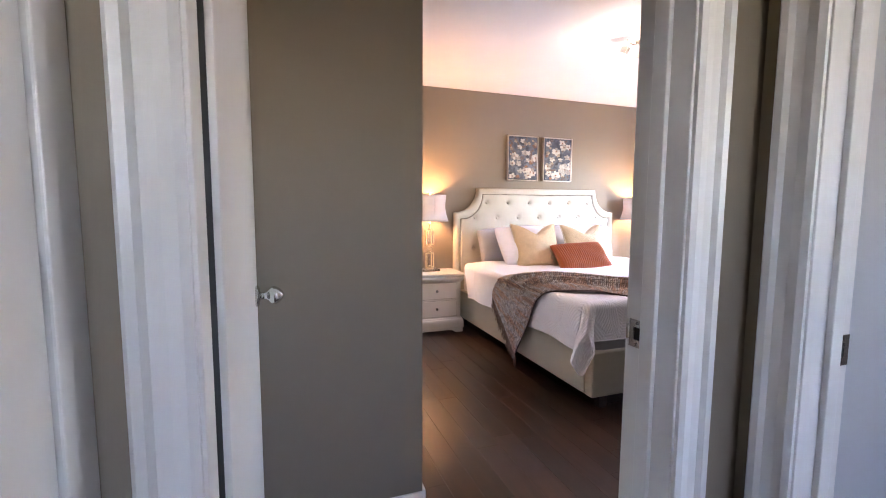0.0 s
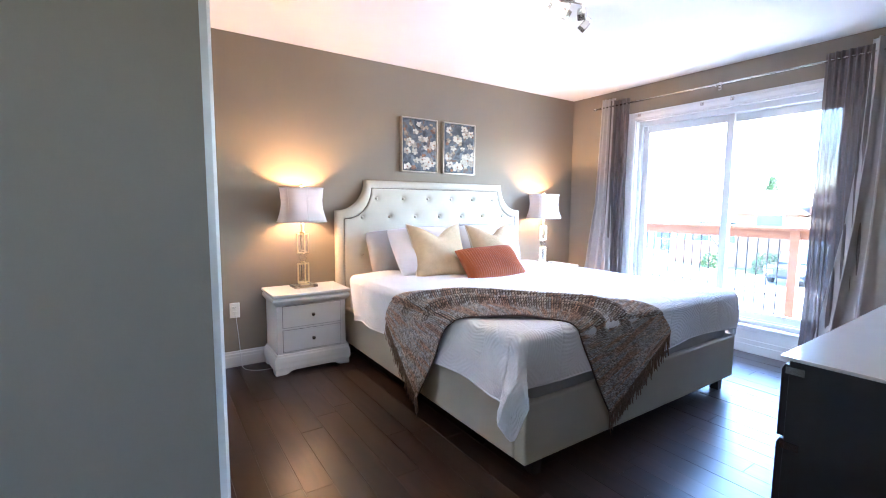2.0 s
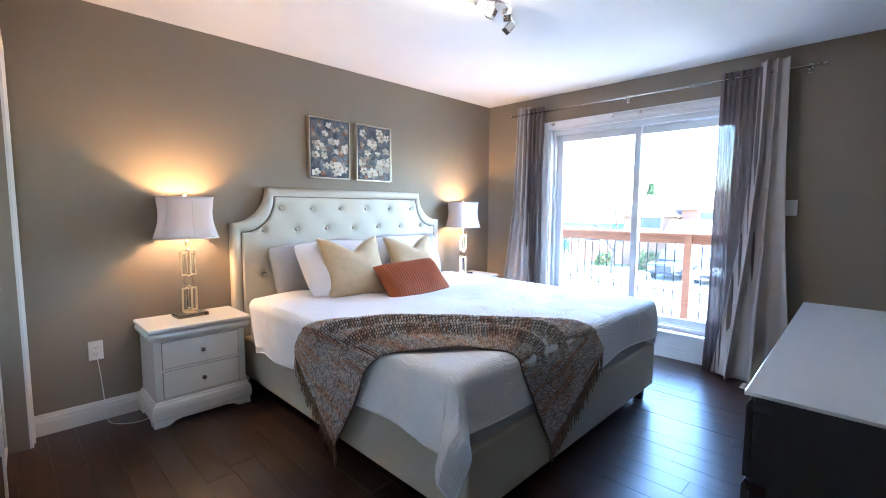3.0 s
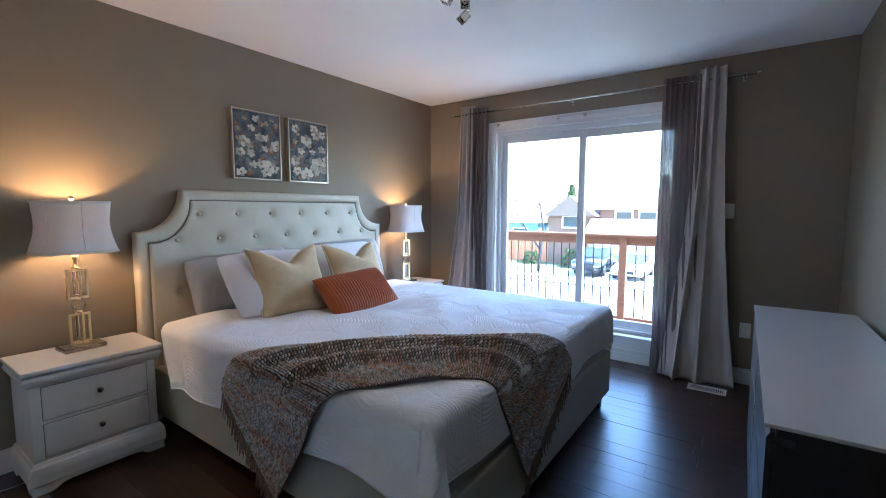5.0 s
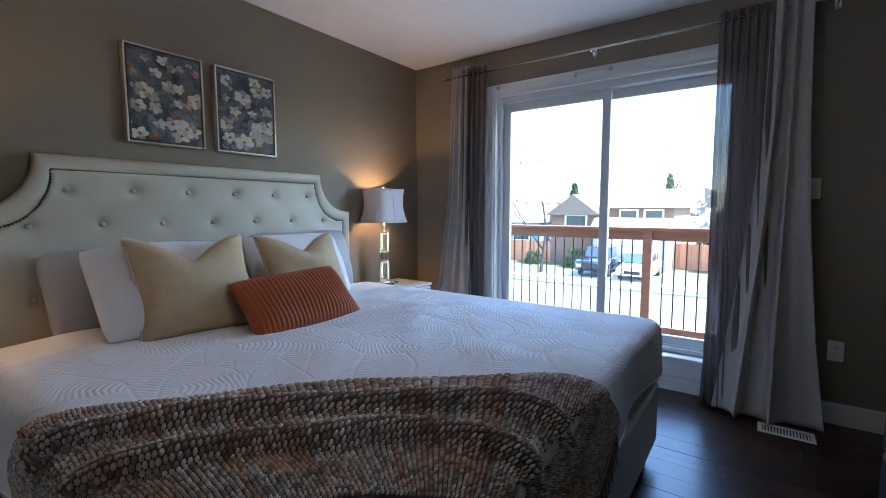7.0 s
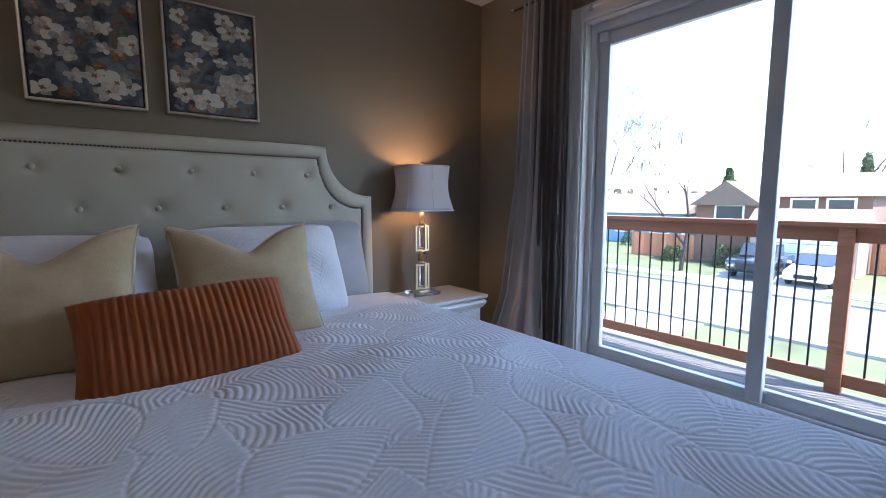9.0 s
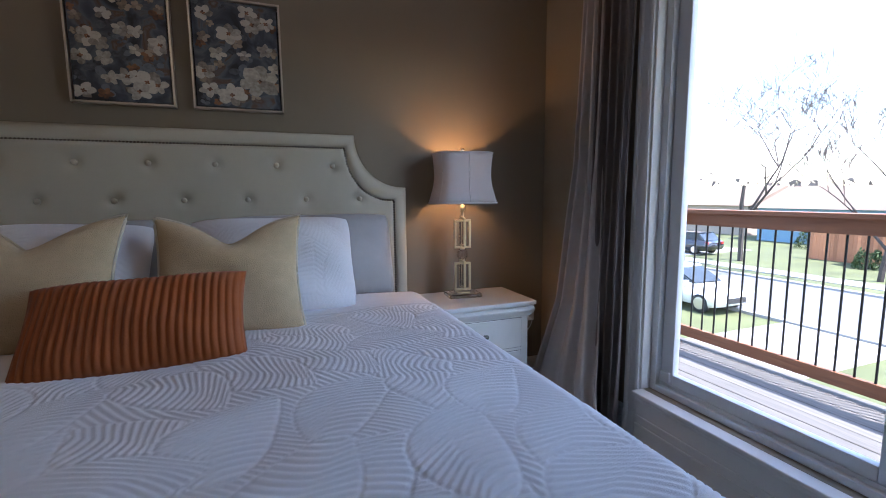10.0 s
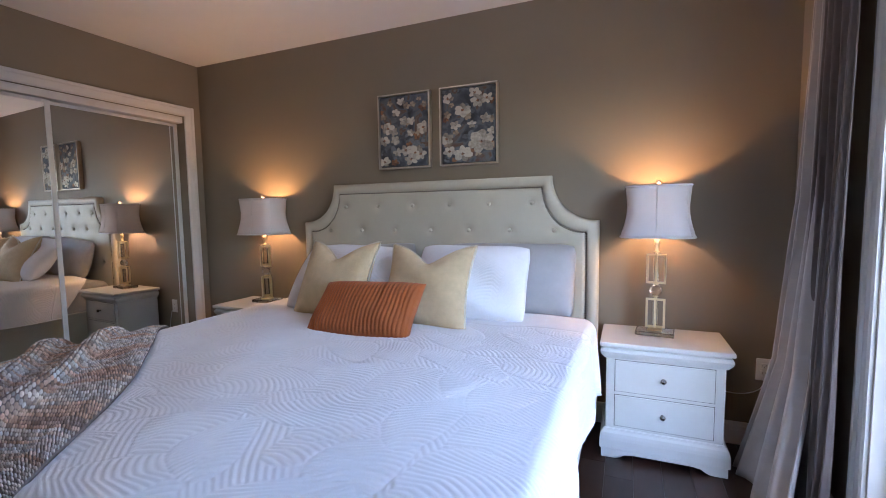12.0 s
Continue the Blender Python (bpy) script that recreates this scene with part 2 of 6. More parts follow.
def thing(name, label, category, group="", at=(0, 0, 0), turn=0.0):
    ob = new(name)
    ob.empty_display_size = 0.05
    ob.matrix_basis = pose(*at, 0, 0, turn)
    return tagged(ob, label, category, group)


def add_box(bm, x0, x1, y0, y1, z0, z1, bevel=0.0, seg=2):
    """Adds a box between the given limits, its edges rounded by bevel."""
    m = Matrix.LocRotScale(((x0 + x1) / 2, (y0 + y1) / 2, (z0 + z1) / 2), None, (x1 - x0, y1 - y0, z1 - z0))
    made = bmesh.ops.create_cube(bm, size=1.0, matrix=m)["verts"]
    if bevel:
        edges = {e for v in made for e in v.link_edges}
        bmesh.ops.bevel(bm, geom=list(edges), offset=bevel, segments=seg, affect="EDGES", profile=0.5)
    return bm


def box(x0, x1, y0, y1, z0, z1, bevel=0.0, seg=2):
    return add_box(bmesh.new(), x0, x1, y0, y1, z0, z1, bevel, seg)


def boxes(rows, bevel=0.0):
    bm = bmesh.new()
    for r in rows:
        add_box(bm, *r, bevel)
    return bm


def lathe(profile, seg=24, m=Matrix()):
    """Turns (radius, height) pairs round z."""
    bm = bmesh.new()
    rings = []
    for r, z in profile:
        rings.append([bm.verts.new(m @ Vector((r * math.cos(a), r * math.sin(a), z))) for a in [2 * math.pi * k / seg for k in range(seg)]])
    for a, b in zip(rings, rings[1:]):
        for k in range(seg):
            bm.faces.new((a[k], a[(k + 1) % seg], b[(k + 1) % seg], b[k]))
    if profile[0][0] > 0:
        bm.faces.new(rings[0][::-1])
    if profile[-1][0] > 0:
        bm.faces.new(rings[-1])
    bmesh.ops.recalc_face_normals(bm, faces=bm.faces)
    return bm


def add_tube(bm, pts, radius, seg=8, taper=None):
    """A round tube along points."""
    pts = [Vector(p) for p in pts]
    rings = []
    for i, p in enumerate(pts):
        d = (pts[min(i + 1, len(pts) - 1)] - pts[max(i - 1, 0)]).normalized()
        q = d.to_track_quat("Z", "Y")
        r = radius if taper is None else radius + (taper - radius) * i / (len(pts) - 1)
        rings.append([bm.verts.new(p + q @ Vector((r * math.cos(2 * math.pi * k / seg), r * math.sin(2 * math.pi * k / seg), 0))) for k in range(seg)])
    for a, b in zip(rings, rings[1:]):
        for k in range(seg):
            bm.faces.new((a[k], a[(k + 1) % seg], b[(k + 1) % seg], b[k]))
    bm.faces.new(rings[0][::-1])
    bm.faces.new(rings[-1])
    return bm


def tube(pts, radius, seg=8, taper=None):
    return add_tube(bmesh.new(), pts, radius, seg, taper)


def prism(outline, d0, d1, plane="xz"):
    """An outline in a plane, drawn out from d0 to d1 across it."""
    bm = bmesh.new()
    put = {"xz": lambda a, b, d: (a, d, b), "yz": lambda a, b, d: (d, a, b), "xy": lambda a, b, d: (a, b, d)}[plane]
    lo = [bm.verts.new(put(a, b, d0)) for a, b in outline]
    hi = [bm.verts.new(put(a, b, d1)) for a, b in outline]
    n = len(outline)
    bm.faces.new(lo)
    bm.faces.new(hi[::-1])
    for k in range(n):
        bm.faces.new((lo[k], hi[k], hi[(k + 1) % n], lo[(k + 1) % n]))
    bmesh.ops.recalc_face_normals(bm, faces=bm.faces)
    return bm


def sheet(grid, uv=None):
    """A mesh over an array of points of shape (rows, columns, 3)."""
    g = np.asarray(grid, float)
    r, c, _ = g.shape
    me_v = g.reshape(-1, 3)
    bm = bmesh.new()
    vs = [bm.verts.new(p) for p in me_v]
    layer = bm.loops.layers.uv.new("uv") if uv is not None else None
    for i in range(r - 1):
        for j in range(c - 1):
            ids = (i * c + j, i * c + j + 1, (i + 1) * c + j + 1, (i + 1) * c + j)
            f = bm.faces.new([vs[k] for k in ids])
            if layer is not None:
                for loop, k in zip(f.loops, ids):
                    loop[layer].uv = uv[k // c][k % c]
    return bm


def catmull(pts, n):
    """n points along a smooth curve through pts."""
    p = np.asarray(pts, float)
    p = np.vstack([2 * p[0] - p[1], p, 2 * p[-1] - p[-2]])
    m = len(p) - 3
    out = []
    for t in np.linspace(0, m - 1e-6, n):
        i = int(t)
        f = t - i
        a, b, c, d = p[i:i + 4]
        out.append(0.5 * (2 * b + (c - a) * f + (2 * a - 5 * b + 4 * c - d) * f ** 2 + (3 * b - a - 3 * c + d) * f ** 3))
    return np.array(out)


def structure(ob, label="", category=""):
    return tagged(ob, label, category, kind="structure")


def thicken(ob, t, offset=-1.0):
    md = ob.modifiers.new("solid", "SOLIDIFY")
    md.thickness, md.offset = t, offset
    return ob


# casing and baseboard profiles: (distance along the wall, how far proud)
CASING = [(0, 0), (0, 0.012), (0.012, 0.016), (0.03, 0.014), (0.05, 0.014), (0.058, 0.022), (0.07, 0.024), (0.076, 0.018), (0.076, 0)]
BASE = [(0, 0), (0.013, 0), (0.013, 0.075), (0.011, 0.082), (0.011, 0.098), (0.006, 0.104), (0.004, 0.118), (0, 0.122)]


def run_profile(profile, a, b, out, up=None):
    """Sweeps a profile (u, v) from a to b: u runs along 'up', v along 'out'."""
    a, b, out = Vector(a), Vector(b), Vector(out)
    up = Vector(up) if up is not None else Vector((0, 0, 1))
    bm = bmesh.new()
    lo = [bm.verts.new(a + up * u + out * v) for u, v in profile]
    hi = [bm.verts.new(b + up * u + out * v) for u, v in profile]
    n = len(profile)
    bm.faces.new(lo)
    bm.faces.new(hi[::-1])
    for k in range(n):
        bm.faces.new((lo[k], hi[k], hi[(k + 1) % n], lo[(k + 1) % n]))
    bmesh.ops.recalc_face_normals(bm, faces=bm.faces)
    return bm


def baseboard(a, b, out):
    prof = [(z, d) for d, z in BASE]
    return structure(obj("baseboard", run_profile(prof, (*a, 0), (*b, 0), (*out, 0)), M_TRIM), "white painted moulded baseboard along the wall", "baseboard")


def casing(a, b, out, away, name="trim", label="white painted moulded door casing"):
    """A casing from a to b; 'away' points from the opening outward along the wall."""
    return structure(obj(name, run_profile(CASING, a, b, out, away), M_TRIM), label, "door casing")


# ---- plan ----
X0, X1 = -0.06, 4.785      # entry alcove's west wall, window wall
Y0, Y1 = 0.77, 4.43       # dresser wall, headboard wall
YD = 0.885                 # the dresser wall, a step proud of the doorway
H = 2.49
DOOR_L, DOOR_R, HALL_Y = 0.0, 0.81, 0.645
CLOSET_S, CLOSET_N = 0.597, 0.70
HALL_E, HALL_W = 1.0, -0.13

structure(obj("floor", box(-0.3, 4.95, -3.1, 4.6, -0.20, -0.018), M_SUB), "dark hand-scraped hardwood plank floor", "floor")
structure(obj("ceiling", box(-1.3, 5.0, -3.1, 4.6, H, H + 0.12), M_CEIL), "smooth white painted ceiling", "ceiling")
structure(obj("wall_north", box(-0.3, 4.95, Y1, Y1 + 0.15, -0.2, H), M_WALL), "taupe painted wall behind the headboard", "wall")
WIN = (1.87, 3.605, 0.24, 2.14)   # the opening for the sliding door: y0, y1, z0, z1
structure(obj("wall_east", boxes([
    (X1, X1 + 0.17, -3.0, WIN[0], -3.2, H), (X1, X1 + 0.17, WIN[1], Y1, -3.2, H),
    (X1, X1 + 0.17, WIN[0], WIN[1], WIN[3], H), (X1 + 0.012, X1 + 0.17, WIN[0], WIN[1], -3.2, WIN[2])]), M_WALL),
    "taupe painted wall with the sliding balcony door", "wall")
structure(obj("wall_south", boxes([
    (DOOR_R + 0.02, 1.3, HALL_Y, Y0, -0.02, H), (1.3, X1, HALL_Y, YD, -0.02, H), (-0.3, DOOR_L - 0.02, HALL_Y, 0.715, -0.02, H),
    (DOOR_L - 0.02, DOOR_R + 0.02, HALL_Y, Y0, 2.06, H)]), M_WALL), "taupe painted wall with the bedroom doorway", "wall")
structure(obj("wall_alcove", box(X0 - 0.12, X0, 0.715, 1.61, -0.02, H), M_WALL), "taupe painted side wall behind the open door", "wall")
structure(obj("wall_return", box(X0 - 0.12, CLOSET_S - 0.001, 1.61, 1.71, -0.02, H), M_WALL), "taupe painted closet end wall with small scuffs", "wall")


def closet_pt(y, out=0.0):
    k = (y - 1.61) / (Y1 - 1.61)
    return CLOSET_S + (CLOSET_N - CLOSET_S) * k + out


CL0, CL1, CLZ = 1.80, 4.285, 2.06
CV = Vector((CLOSET_N - CLOSET_S, Y1 - 1.61, 0)).normalized()
CN = Vector((CV.y, -CV.x, 0))


def closet_prism(y0, y1, z0, z1, d0, d1):
    """A block of the slightly skewed closet front, from d0 behind to d1 before its face."""
    a, b = Vector((closet_pt(y0), y0, 0)), Vector((closet_pt(y1), y1, 0))
    quad = [a + CN * d0, b + CN * d0, b + CN * d1, a + CN * d1]
    return prism([(v.x, v.y) for v in quad], z0, z1, "xy")


def joined(bms):
    bm = bmesh.new()
    for b in bms:
        me = bpy.data.meshes.new("tmp")
        b.to_mesh(me)
        b.free()
        bm.from_mesh(me)
        bpy.data.meshes.remove(me)
    return bm


structure(obj("wall_west", joined([
    closet_prism(1.712, CL0, -0.02, H, -0.12, 0), closet_prism(CL1, Y1 - 0.001, -0.02, H, -0.12, 0), closet_prism(CL0, CL1, CLZ, H, -0.12, 0)]), M_WALL),
    "taupe painted wall round the mirrored closet", "wall")
structure(obj("wall_closet_back", box(-0.2, -0.05, 1.72, Y1, -0.02, H), M_WALL), "plain wall at the back of the closet", "wall")

# closet casing, head track, jambs
c0, c1 = Vector((closet_pt(CL0), CL0, 0)), Vector((closet_pt(CL1), CL1, 0))
up = Vector((0, 0, 1))
casing(c1, c1 + up * (CLZ + 0.076), CN, CV)
casing(c0, c0 + up * (CLZ + 0.076), CN, -CV)
casing(c0 + up * CLZ - CV * 0.0, c1 + up * CLZ, CN, up)
structure(obj("trim", closet_prism(CL0, CL1, CLZ - 0.05, CLZ - 0.001, -0.11, -0.02), M_TRIM), "white closet door head track", "trim")


def mirror_door(y0, y1, depth):
    t = thing("closet_door", "frameless sliding mirror closet door with white metal stiles", "closet door", "closet mirror doors", (closet_pt(y0), y0, 0))
    b = Vector((-closet_pt(y0), -y0, 0))

    def blk(a0, a1, z0, z1, d0, d1):
        bm = closet_prism(a0, a1, z0, z1, d0, d1)
        bmesh.ops.translate(bm, vec=b, verts=bm.verts)
        return bm
    part("mirror_panel", blk(y0 + 0.025, y1 - 0.025, 0.05, CLZ - 0.06, depth - 0.012, depth - 0.004), M_MIRROR, t, "large silver mirror")
    for s in ((y0, y0 + 0.028), (y1 - 0.028, y1)):
        part("stile", blk(*s, 0.02, CLZ - 0.055, depth - 0.022, depth), M_TRIM, t)
    part("bottom_rail", blk(y0 + 0.028, y1 - 0.028, 0.02, 0.055, depth - 0.022, depth), M_TRIM, t)
    part("top_rail", blk(y0 + 0.028, y1 - 0.028, CLZ - 0.075, CLZ - 0.055, depth - 0.022, depth), M_TRIM, t)
    return t


mirror_door(3.39, 4.28, -0.085)
mirror_door(2.58, 3.42, -0.05)
mirror_door(1.81, 2.62, -0.085)

# bedroom doorway: jambs, stops, casings
structure(obj("door_frame", boxes([
    (DOOR_R, DOOR_R + 0.02, HALL_Y - 0.004, Y0 + 0.004, 0, 2.04), (DOOR_L - 0.02, DOOR_L, HALL_Y - 0.004, 0.719, 0, 2.04), (DOOR_L - 0.02, DOOR_R + 0.02, HALL_Y - 0.004, Y0 + 0.004, 2.04, 2.06),
    (DOOR_R - 0.012, DOOR_R, HALL_Y + 0.045, HALL_Y + 0.08, 0, 2.028), (DOOR_L, DOOR_R, HALL_Y + 0.045, HALL_Y + 0.08, 2.028, 2.04)], 0.002), M_TRIM),
    "white painted door jamb with stops", "door frame")
for yy, out in ((HALL_Y, -1), (Y0, 1)):
    casing((DOOR_R + 0.006, yy, 0), (DOOR_R + 0.006, yy, 2.046 + 0.076), (0, out, 0), (1, 0, 0))
    if out < 0:
        casing((DOOR_L - 0.006, yy, 0), (DOOR_L - 0.006, yy, 2.046 + 0.076), (0, out, 0), (-1, 0, 0))
    casing((DOOR_L - 0.006, yy, 2.046), (DOOR_R + 0.006, yy, 2.046), (0, out, 0), (0, 0, 1))


def strike_plate(at, turn):
    t = thing("strike_plate", "brushed nickel strike plate let into a white jamb", "strike plate", "", at, turn)
    part("plate", boxes([(-0.0025, 0, -0.022, -0.008, -0.03, 0.03), (-0.0025, 0, 0.010, 0.022, -0.03, 0.03), (-0.0025, 0, -0.008, 0.010, 0.014, 0.03), (-0.0025, 0, -0.008, 0.010, -0.03, -0.014)]), M_CHROME, t)
    part("lip", box(-0.004, 0, 0.022, 0.03, -0.016, 0.016, 0.001), M_CHROME, t)
    part("hole", box(-0.0012, -0.0002, -0.007, 0.009, -0.0135, 0.0135), M_SLOT, t)
    for z in (-0.023, 0.023):
        part("screw", lathe([(0.0035, 0), (0.003, 0.0012), (0, 0.0014)], 10, pose(-0.0026, 0.0, z, 0, -90, 0)), M_KNOB, t)
    return t


strike_plate((DOOR_R, 0.742, 0.99), 0)

# the open door leaf, folded back against the alcove's side
door = structure(thing("door_1", "white painted bedroom door standing open", "door", "", (-0.008, 0.744, 0)))
part("leaf", box(-0.012, 0.023, 0.005, 0.790, 0.012, 2.03, 0.002), M_TRIM, door)
for z in (0.25, 1.0, 1.78):
    part("hinge", tube([(-0.018, 0.002, z - 0.045), (-0.018, 0.002, z + 0.045)], 0.006, 10), M_CHROME, door, "nickel hinge", True)
knob = part("door_knob", lathe([(0.0, 0.0), (0.032, 0.0), (0.033, 0.006), (0.028, 0.010), (0.012, 0.013), (0.0105, 0.03), (0.016, 0.036), (0.027, 0.045), (0.0285, 0.055), (0.024, 0.065), (0.012, 0.078), (0.0, 0.083)], 24, pose(0.023, 0.725, 0.982, 0, 90, 0)), M_CHROME, door, "brushed nickel egg-shaped knob", True)
# thin dark strip added to give the hinge gap its shade
part("hinge_shade_strip", box(-0.010, 0.012, 0.0015, 0.0045, 0.015, 2.03), M_SLOT, door, "dark strip for the shade in the gap along the hinge edge")
part("latch_plate", box(-0.006, 0.017, 0.789, 0.792, 0.945, 1.015), M_CHROME, door)

# hall outside the bedroom: walls, the neighbouring doorway, its room
structure(obj("wall_hall_west", box(HALL_W - 0.12, HALL_W, -3.0, HALL_Y, -0.02, H), M_WALL), "taupe painted hall wall", "wall")
D2N, D2S = 0.53, -0.27
structure(obj("wall_hall_east", boxes([(HALL_E, HALL_E + 0.12, D2N + 0.02, HALL_Y, -0.02, H), (HALL_E, HALL_E + 0.12, -3.0, D2S - 0.02, -0.02, H), (HALL_E, HALL_E + 0.12, D2S - 0.02, D2N + 0.02, 2.06, H)]), M_WALL), "taupe painted hall wall with a second doorway", "wall")
structure(obj("door_frame", boxes([(HALL_E - 0.004, HALL_E + 0.124, D2N, D2N + 0.02, 0, 2.04), (HALL_E - 0.004, HALL_E + 0.124, D2S - 0.02, D2S, 0, 2.04), (HALL_E - 0.004, HALL_E + 0.124, D2S - 0.02, D2N + 0.02, 2.04, 2.06),
    (HALL_E + 0.05, HALL_E + 0.082, D2N - 0.012, D2N, 0, 2.03)], 0.002), M_TRIM), "white painted jamb of the neighbouring doorway", "door frame")
casing((HALL_E, D2N + 0.004, 0), (HALL_E, D2N + 0.004, 2.122), (-1, 0, 0), (0, 1, 0))
casing((HALL_E, D2S - 0.004, 0), (HALL_E, D2S - 0.004, 2.122), (-1, 0, 0), (0, -1, 0))
casing((HALL_E, D2S, 2.046), (HALL_E, D2N, 2.046), (-1, 0, 0), (0, 0, 1))
strike_plate((HALL_E + 0.098, D2N, 0.99), 90)
# flat white board by the corner, then doorway casing, on the hall's west wall
structure(obj("trim", box(HALL_W, HALL_W + 0.012, 0.562, 0.642, 0, 2.122, 0.003), M_TRIM), "flat white painted board on the hall wall by the corner", "door casing")
casing((HALL_W, -0.26, 0), (HALL_W, -0.26, 2.122), (1, 0, 0), (0, -1, 0))
casing((HALL_W, -0.26, 2.046), (HALL_W, 0.562, 2.046), (1, 0, 0), (0, 0, 1))
d3 = structure(thing("door_2", "closed white painted hall door", "door", "", (HALL_W, 0, 0)))
part("leaf", box(0.001, 0.006, -0.255, 0.558, 0.012, 2.04, 0.002), M_TRIM, d3)
# unseen far ends; openings added to let sky light into hall and next room
structure(obj("wall_hall_south", boxes([(HALL_W, HALL_W + 0.2, -3.12, -3.0, -0.02, H), (HALL_E - 0.3, HALL_E, -3.12, -3.0, -0.02, H), (HALL_W + 0.2, HALL_E - 0.3, -3.12, -3.0, -0.02, 1.5), (HALL_W + 0.2, HALL_E - 0.3, -3.12, -3.0, 2.1, H)]), M_WALL), "unseen taupe hall end wall with an opening added for sky light", "wall")
structure(obj("wall_next_room", boxes([(HALL_E, 2.2, -3.12, -3.0, -0.02, H), (4.2, X1, -3.12, -3.0, -0.02, H), (2.2, 3.2, -3.12, -3.0, -0.02, H), (3.2, 4.2, -3.12, -3.0, -0.02, 1.4), (3.2, 4.2, -3.12, -3.0, 2.1, H)]), M_WALLGREY), "unseen pale grey wall with an opening added for sky light", "wall")
structure(obj("wall_next_room", box(HALL_E + 0.12, X1 - 0.002, HALL_Y - 0.008, HALL_Y - 0.002, 0, H - 0.001), M_WALLGREY), "pale grey painted wall of the next room", "wall")

baseboard((X0, 1.61), (CLOSET_S + 0.0, 1.61), (0, -1))
baseboard((CLOSET_N + 0.02, Y1), (X1, Y1), (0, -1))
baseboard((X1, WIN[1] + 0.09), (X1, Y1), (-1, 0))
baseboard((X1, YD), (X1, WIN[0] - 0.09), (-1, 0))
baseboard((DOOR_R + 0.09, Y0), (1.3, Y0), (0, 1))
baseboard((1.3, YD), (X1, YD), (0, 1))
baseboard((HALL_E, D2N + 0.085), (HALL_E, HALL_Y), (-1, 0))
# plinth block at the closet wall's end
structure(obj("trim", closet_prism(1.61, 1.80 - 0.08, 0, 0.122, 0.0, 0.013), M_TRIM), "white baseboard at the closet wall's end", "trim")

# ---- sliding balcony door ----
XG = X1 + 0.115     # plane of the panes
y0, y1, z0, z1 = WIN
win = structure(thing("window_1", "white vinyl sliding glass balcony door on a raised sill", "sliding door", "", (X1, 0, 0)))


def wpart(name, rows, material, label="", bevel=0.003, parent=None):
    return part(name, boxes([(a - X1, b - X1, c, d, e, f) for a, b, c, d, e, f in rows], bevel), material, parent or win, label)


wpart("window_frame", [(X1 + 0.05, X1 + 0.165, y0 + 0.002, y0 + 0.045, z0, z1), (X1 + 0.05, X1 + 0.165, y1 - 0.045, y1 - 0.002, z0, z1),
    (X1 + 0.05, X1 + 0.165, y0 + 0.045, y1 - 0.045, z1 - 0.06, z1), (X1 + 0.05, X1 + 0.165, y0 + 0.045, y1 - 0.045, z0, z0 + 0.03)], M_VINYL)
wpart("track", [(X1 + 0.072, X1 + 0.078, y0 + 0.045, y1 - 0.045, z0 + 0.03, z0 + 0.045), (X1 + 0.135, X1 + 0.141, y0 + 0.045, y1 - 0.045, z0 + 0.03, z0 + 0.045)], M_VINYL, "", 0)
YM = 2.735


def sash(xa, xb, ya, yb, label):
    s = wpart("sash", [(xa, xb, ya, ya + 0.062, z0 + 0.032, z1 - 0.062), (xa, xb, yb - 0.062, yb, z0 + 0.032, z1 - 0.062),
        (xa, xb, ya + 0.062, yb - 0.062, z1 - 0.13, z1 - 0.062), (xa, xb, ya + 0.062, yb - 0.062, z0 + 0.032, z0 + 0.092)], M_VINYL, label)
    xm = (xa + xb) / 2 - X1
    g = part("pane", sheet([[(xm, yb - 0.055, z0 + 0.085), (xm, ya + 0.055, z0 + 0.085)], [(xm, yb - 0.055, z1 - 0.12), (xm, ya + 0.055, z1 - 0.12)]]), M_PANE, s, "clear window pane")
    g.visible_shadow = False
    return s


sash(X1 + 0.082, X1 + 0.118, YM - 0.035, y1 - 0.046, "inner sliding sash")
sash(X1 + 0.126, X1 + 0.16, y0 + 0.046, YM + 0.035, "outer fixed sash")
for zz in (z0 + 0.05, z1 - 0.11):
    wpart("corner_roller", [(X1 + 0.068, X1 + 0.0815, y1 - 0.1, y1 - 0.05, zz, zz + 0.05)], M_VINYL, "small corner latch block")
# casing round the door, and the panelled apron under it
casing((X1, y1 + 0.0, 0.0), (X1, y1, z1 + 0.076), (-1, 0, 0), (0, 1, 0), label="white moulded casing of the balcony door")
casing((X1, y0, 0.0), (X1, y0, z1 + 0.076), (-1, 0, 0), (0, -1, 0), label="white moulded casing of the balcony door")
casing((X1, y0, z1), (X1, y1, z1), (-1, 0, 0), (0, 0, 1), label="white moulded casing of the balcony door")
structure(obj("window_sill", box(X1 - 0.05, X1 + 0.05, y0 + 0.001, y1 - 0.001, z0 - 0.022, z0 - 0.001, 0.005), M_TRIM), "white painted sill under the balcony door", "window sill")
structure(obj("trim", joined([box(X1 - 0.014, X1 + 0.011, y0 + 0.001, y1 - 0.001, 0.0, z0 - 0.023), box(X1 - 0.026, X1 - 0.0141, y0 + 0.001, y1 - 0.001, z0 - 0.05, z0 - 0.024, 0.004),
    box(X1 - 0.022, X1 - 0.0141, y0 + 0.001, y1 - 0.001, 0.1, 0.116, 0.003), box(X1 - 0.024, X1 - 0.0141, y0 + 0.001, y1 - 0.001, 0.0, 0.075, 0.004)]), M_TRIM), "white moulded apron under the balcony door", "trim")
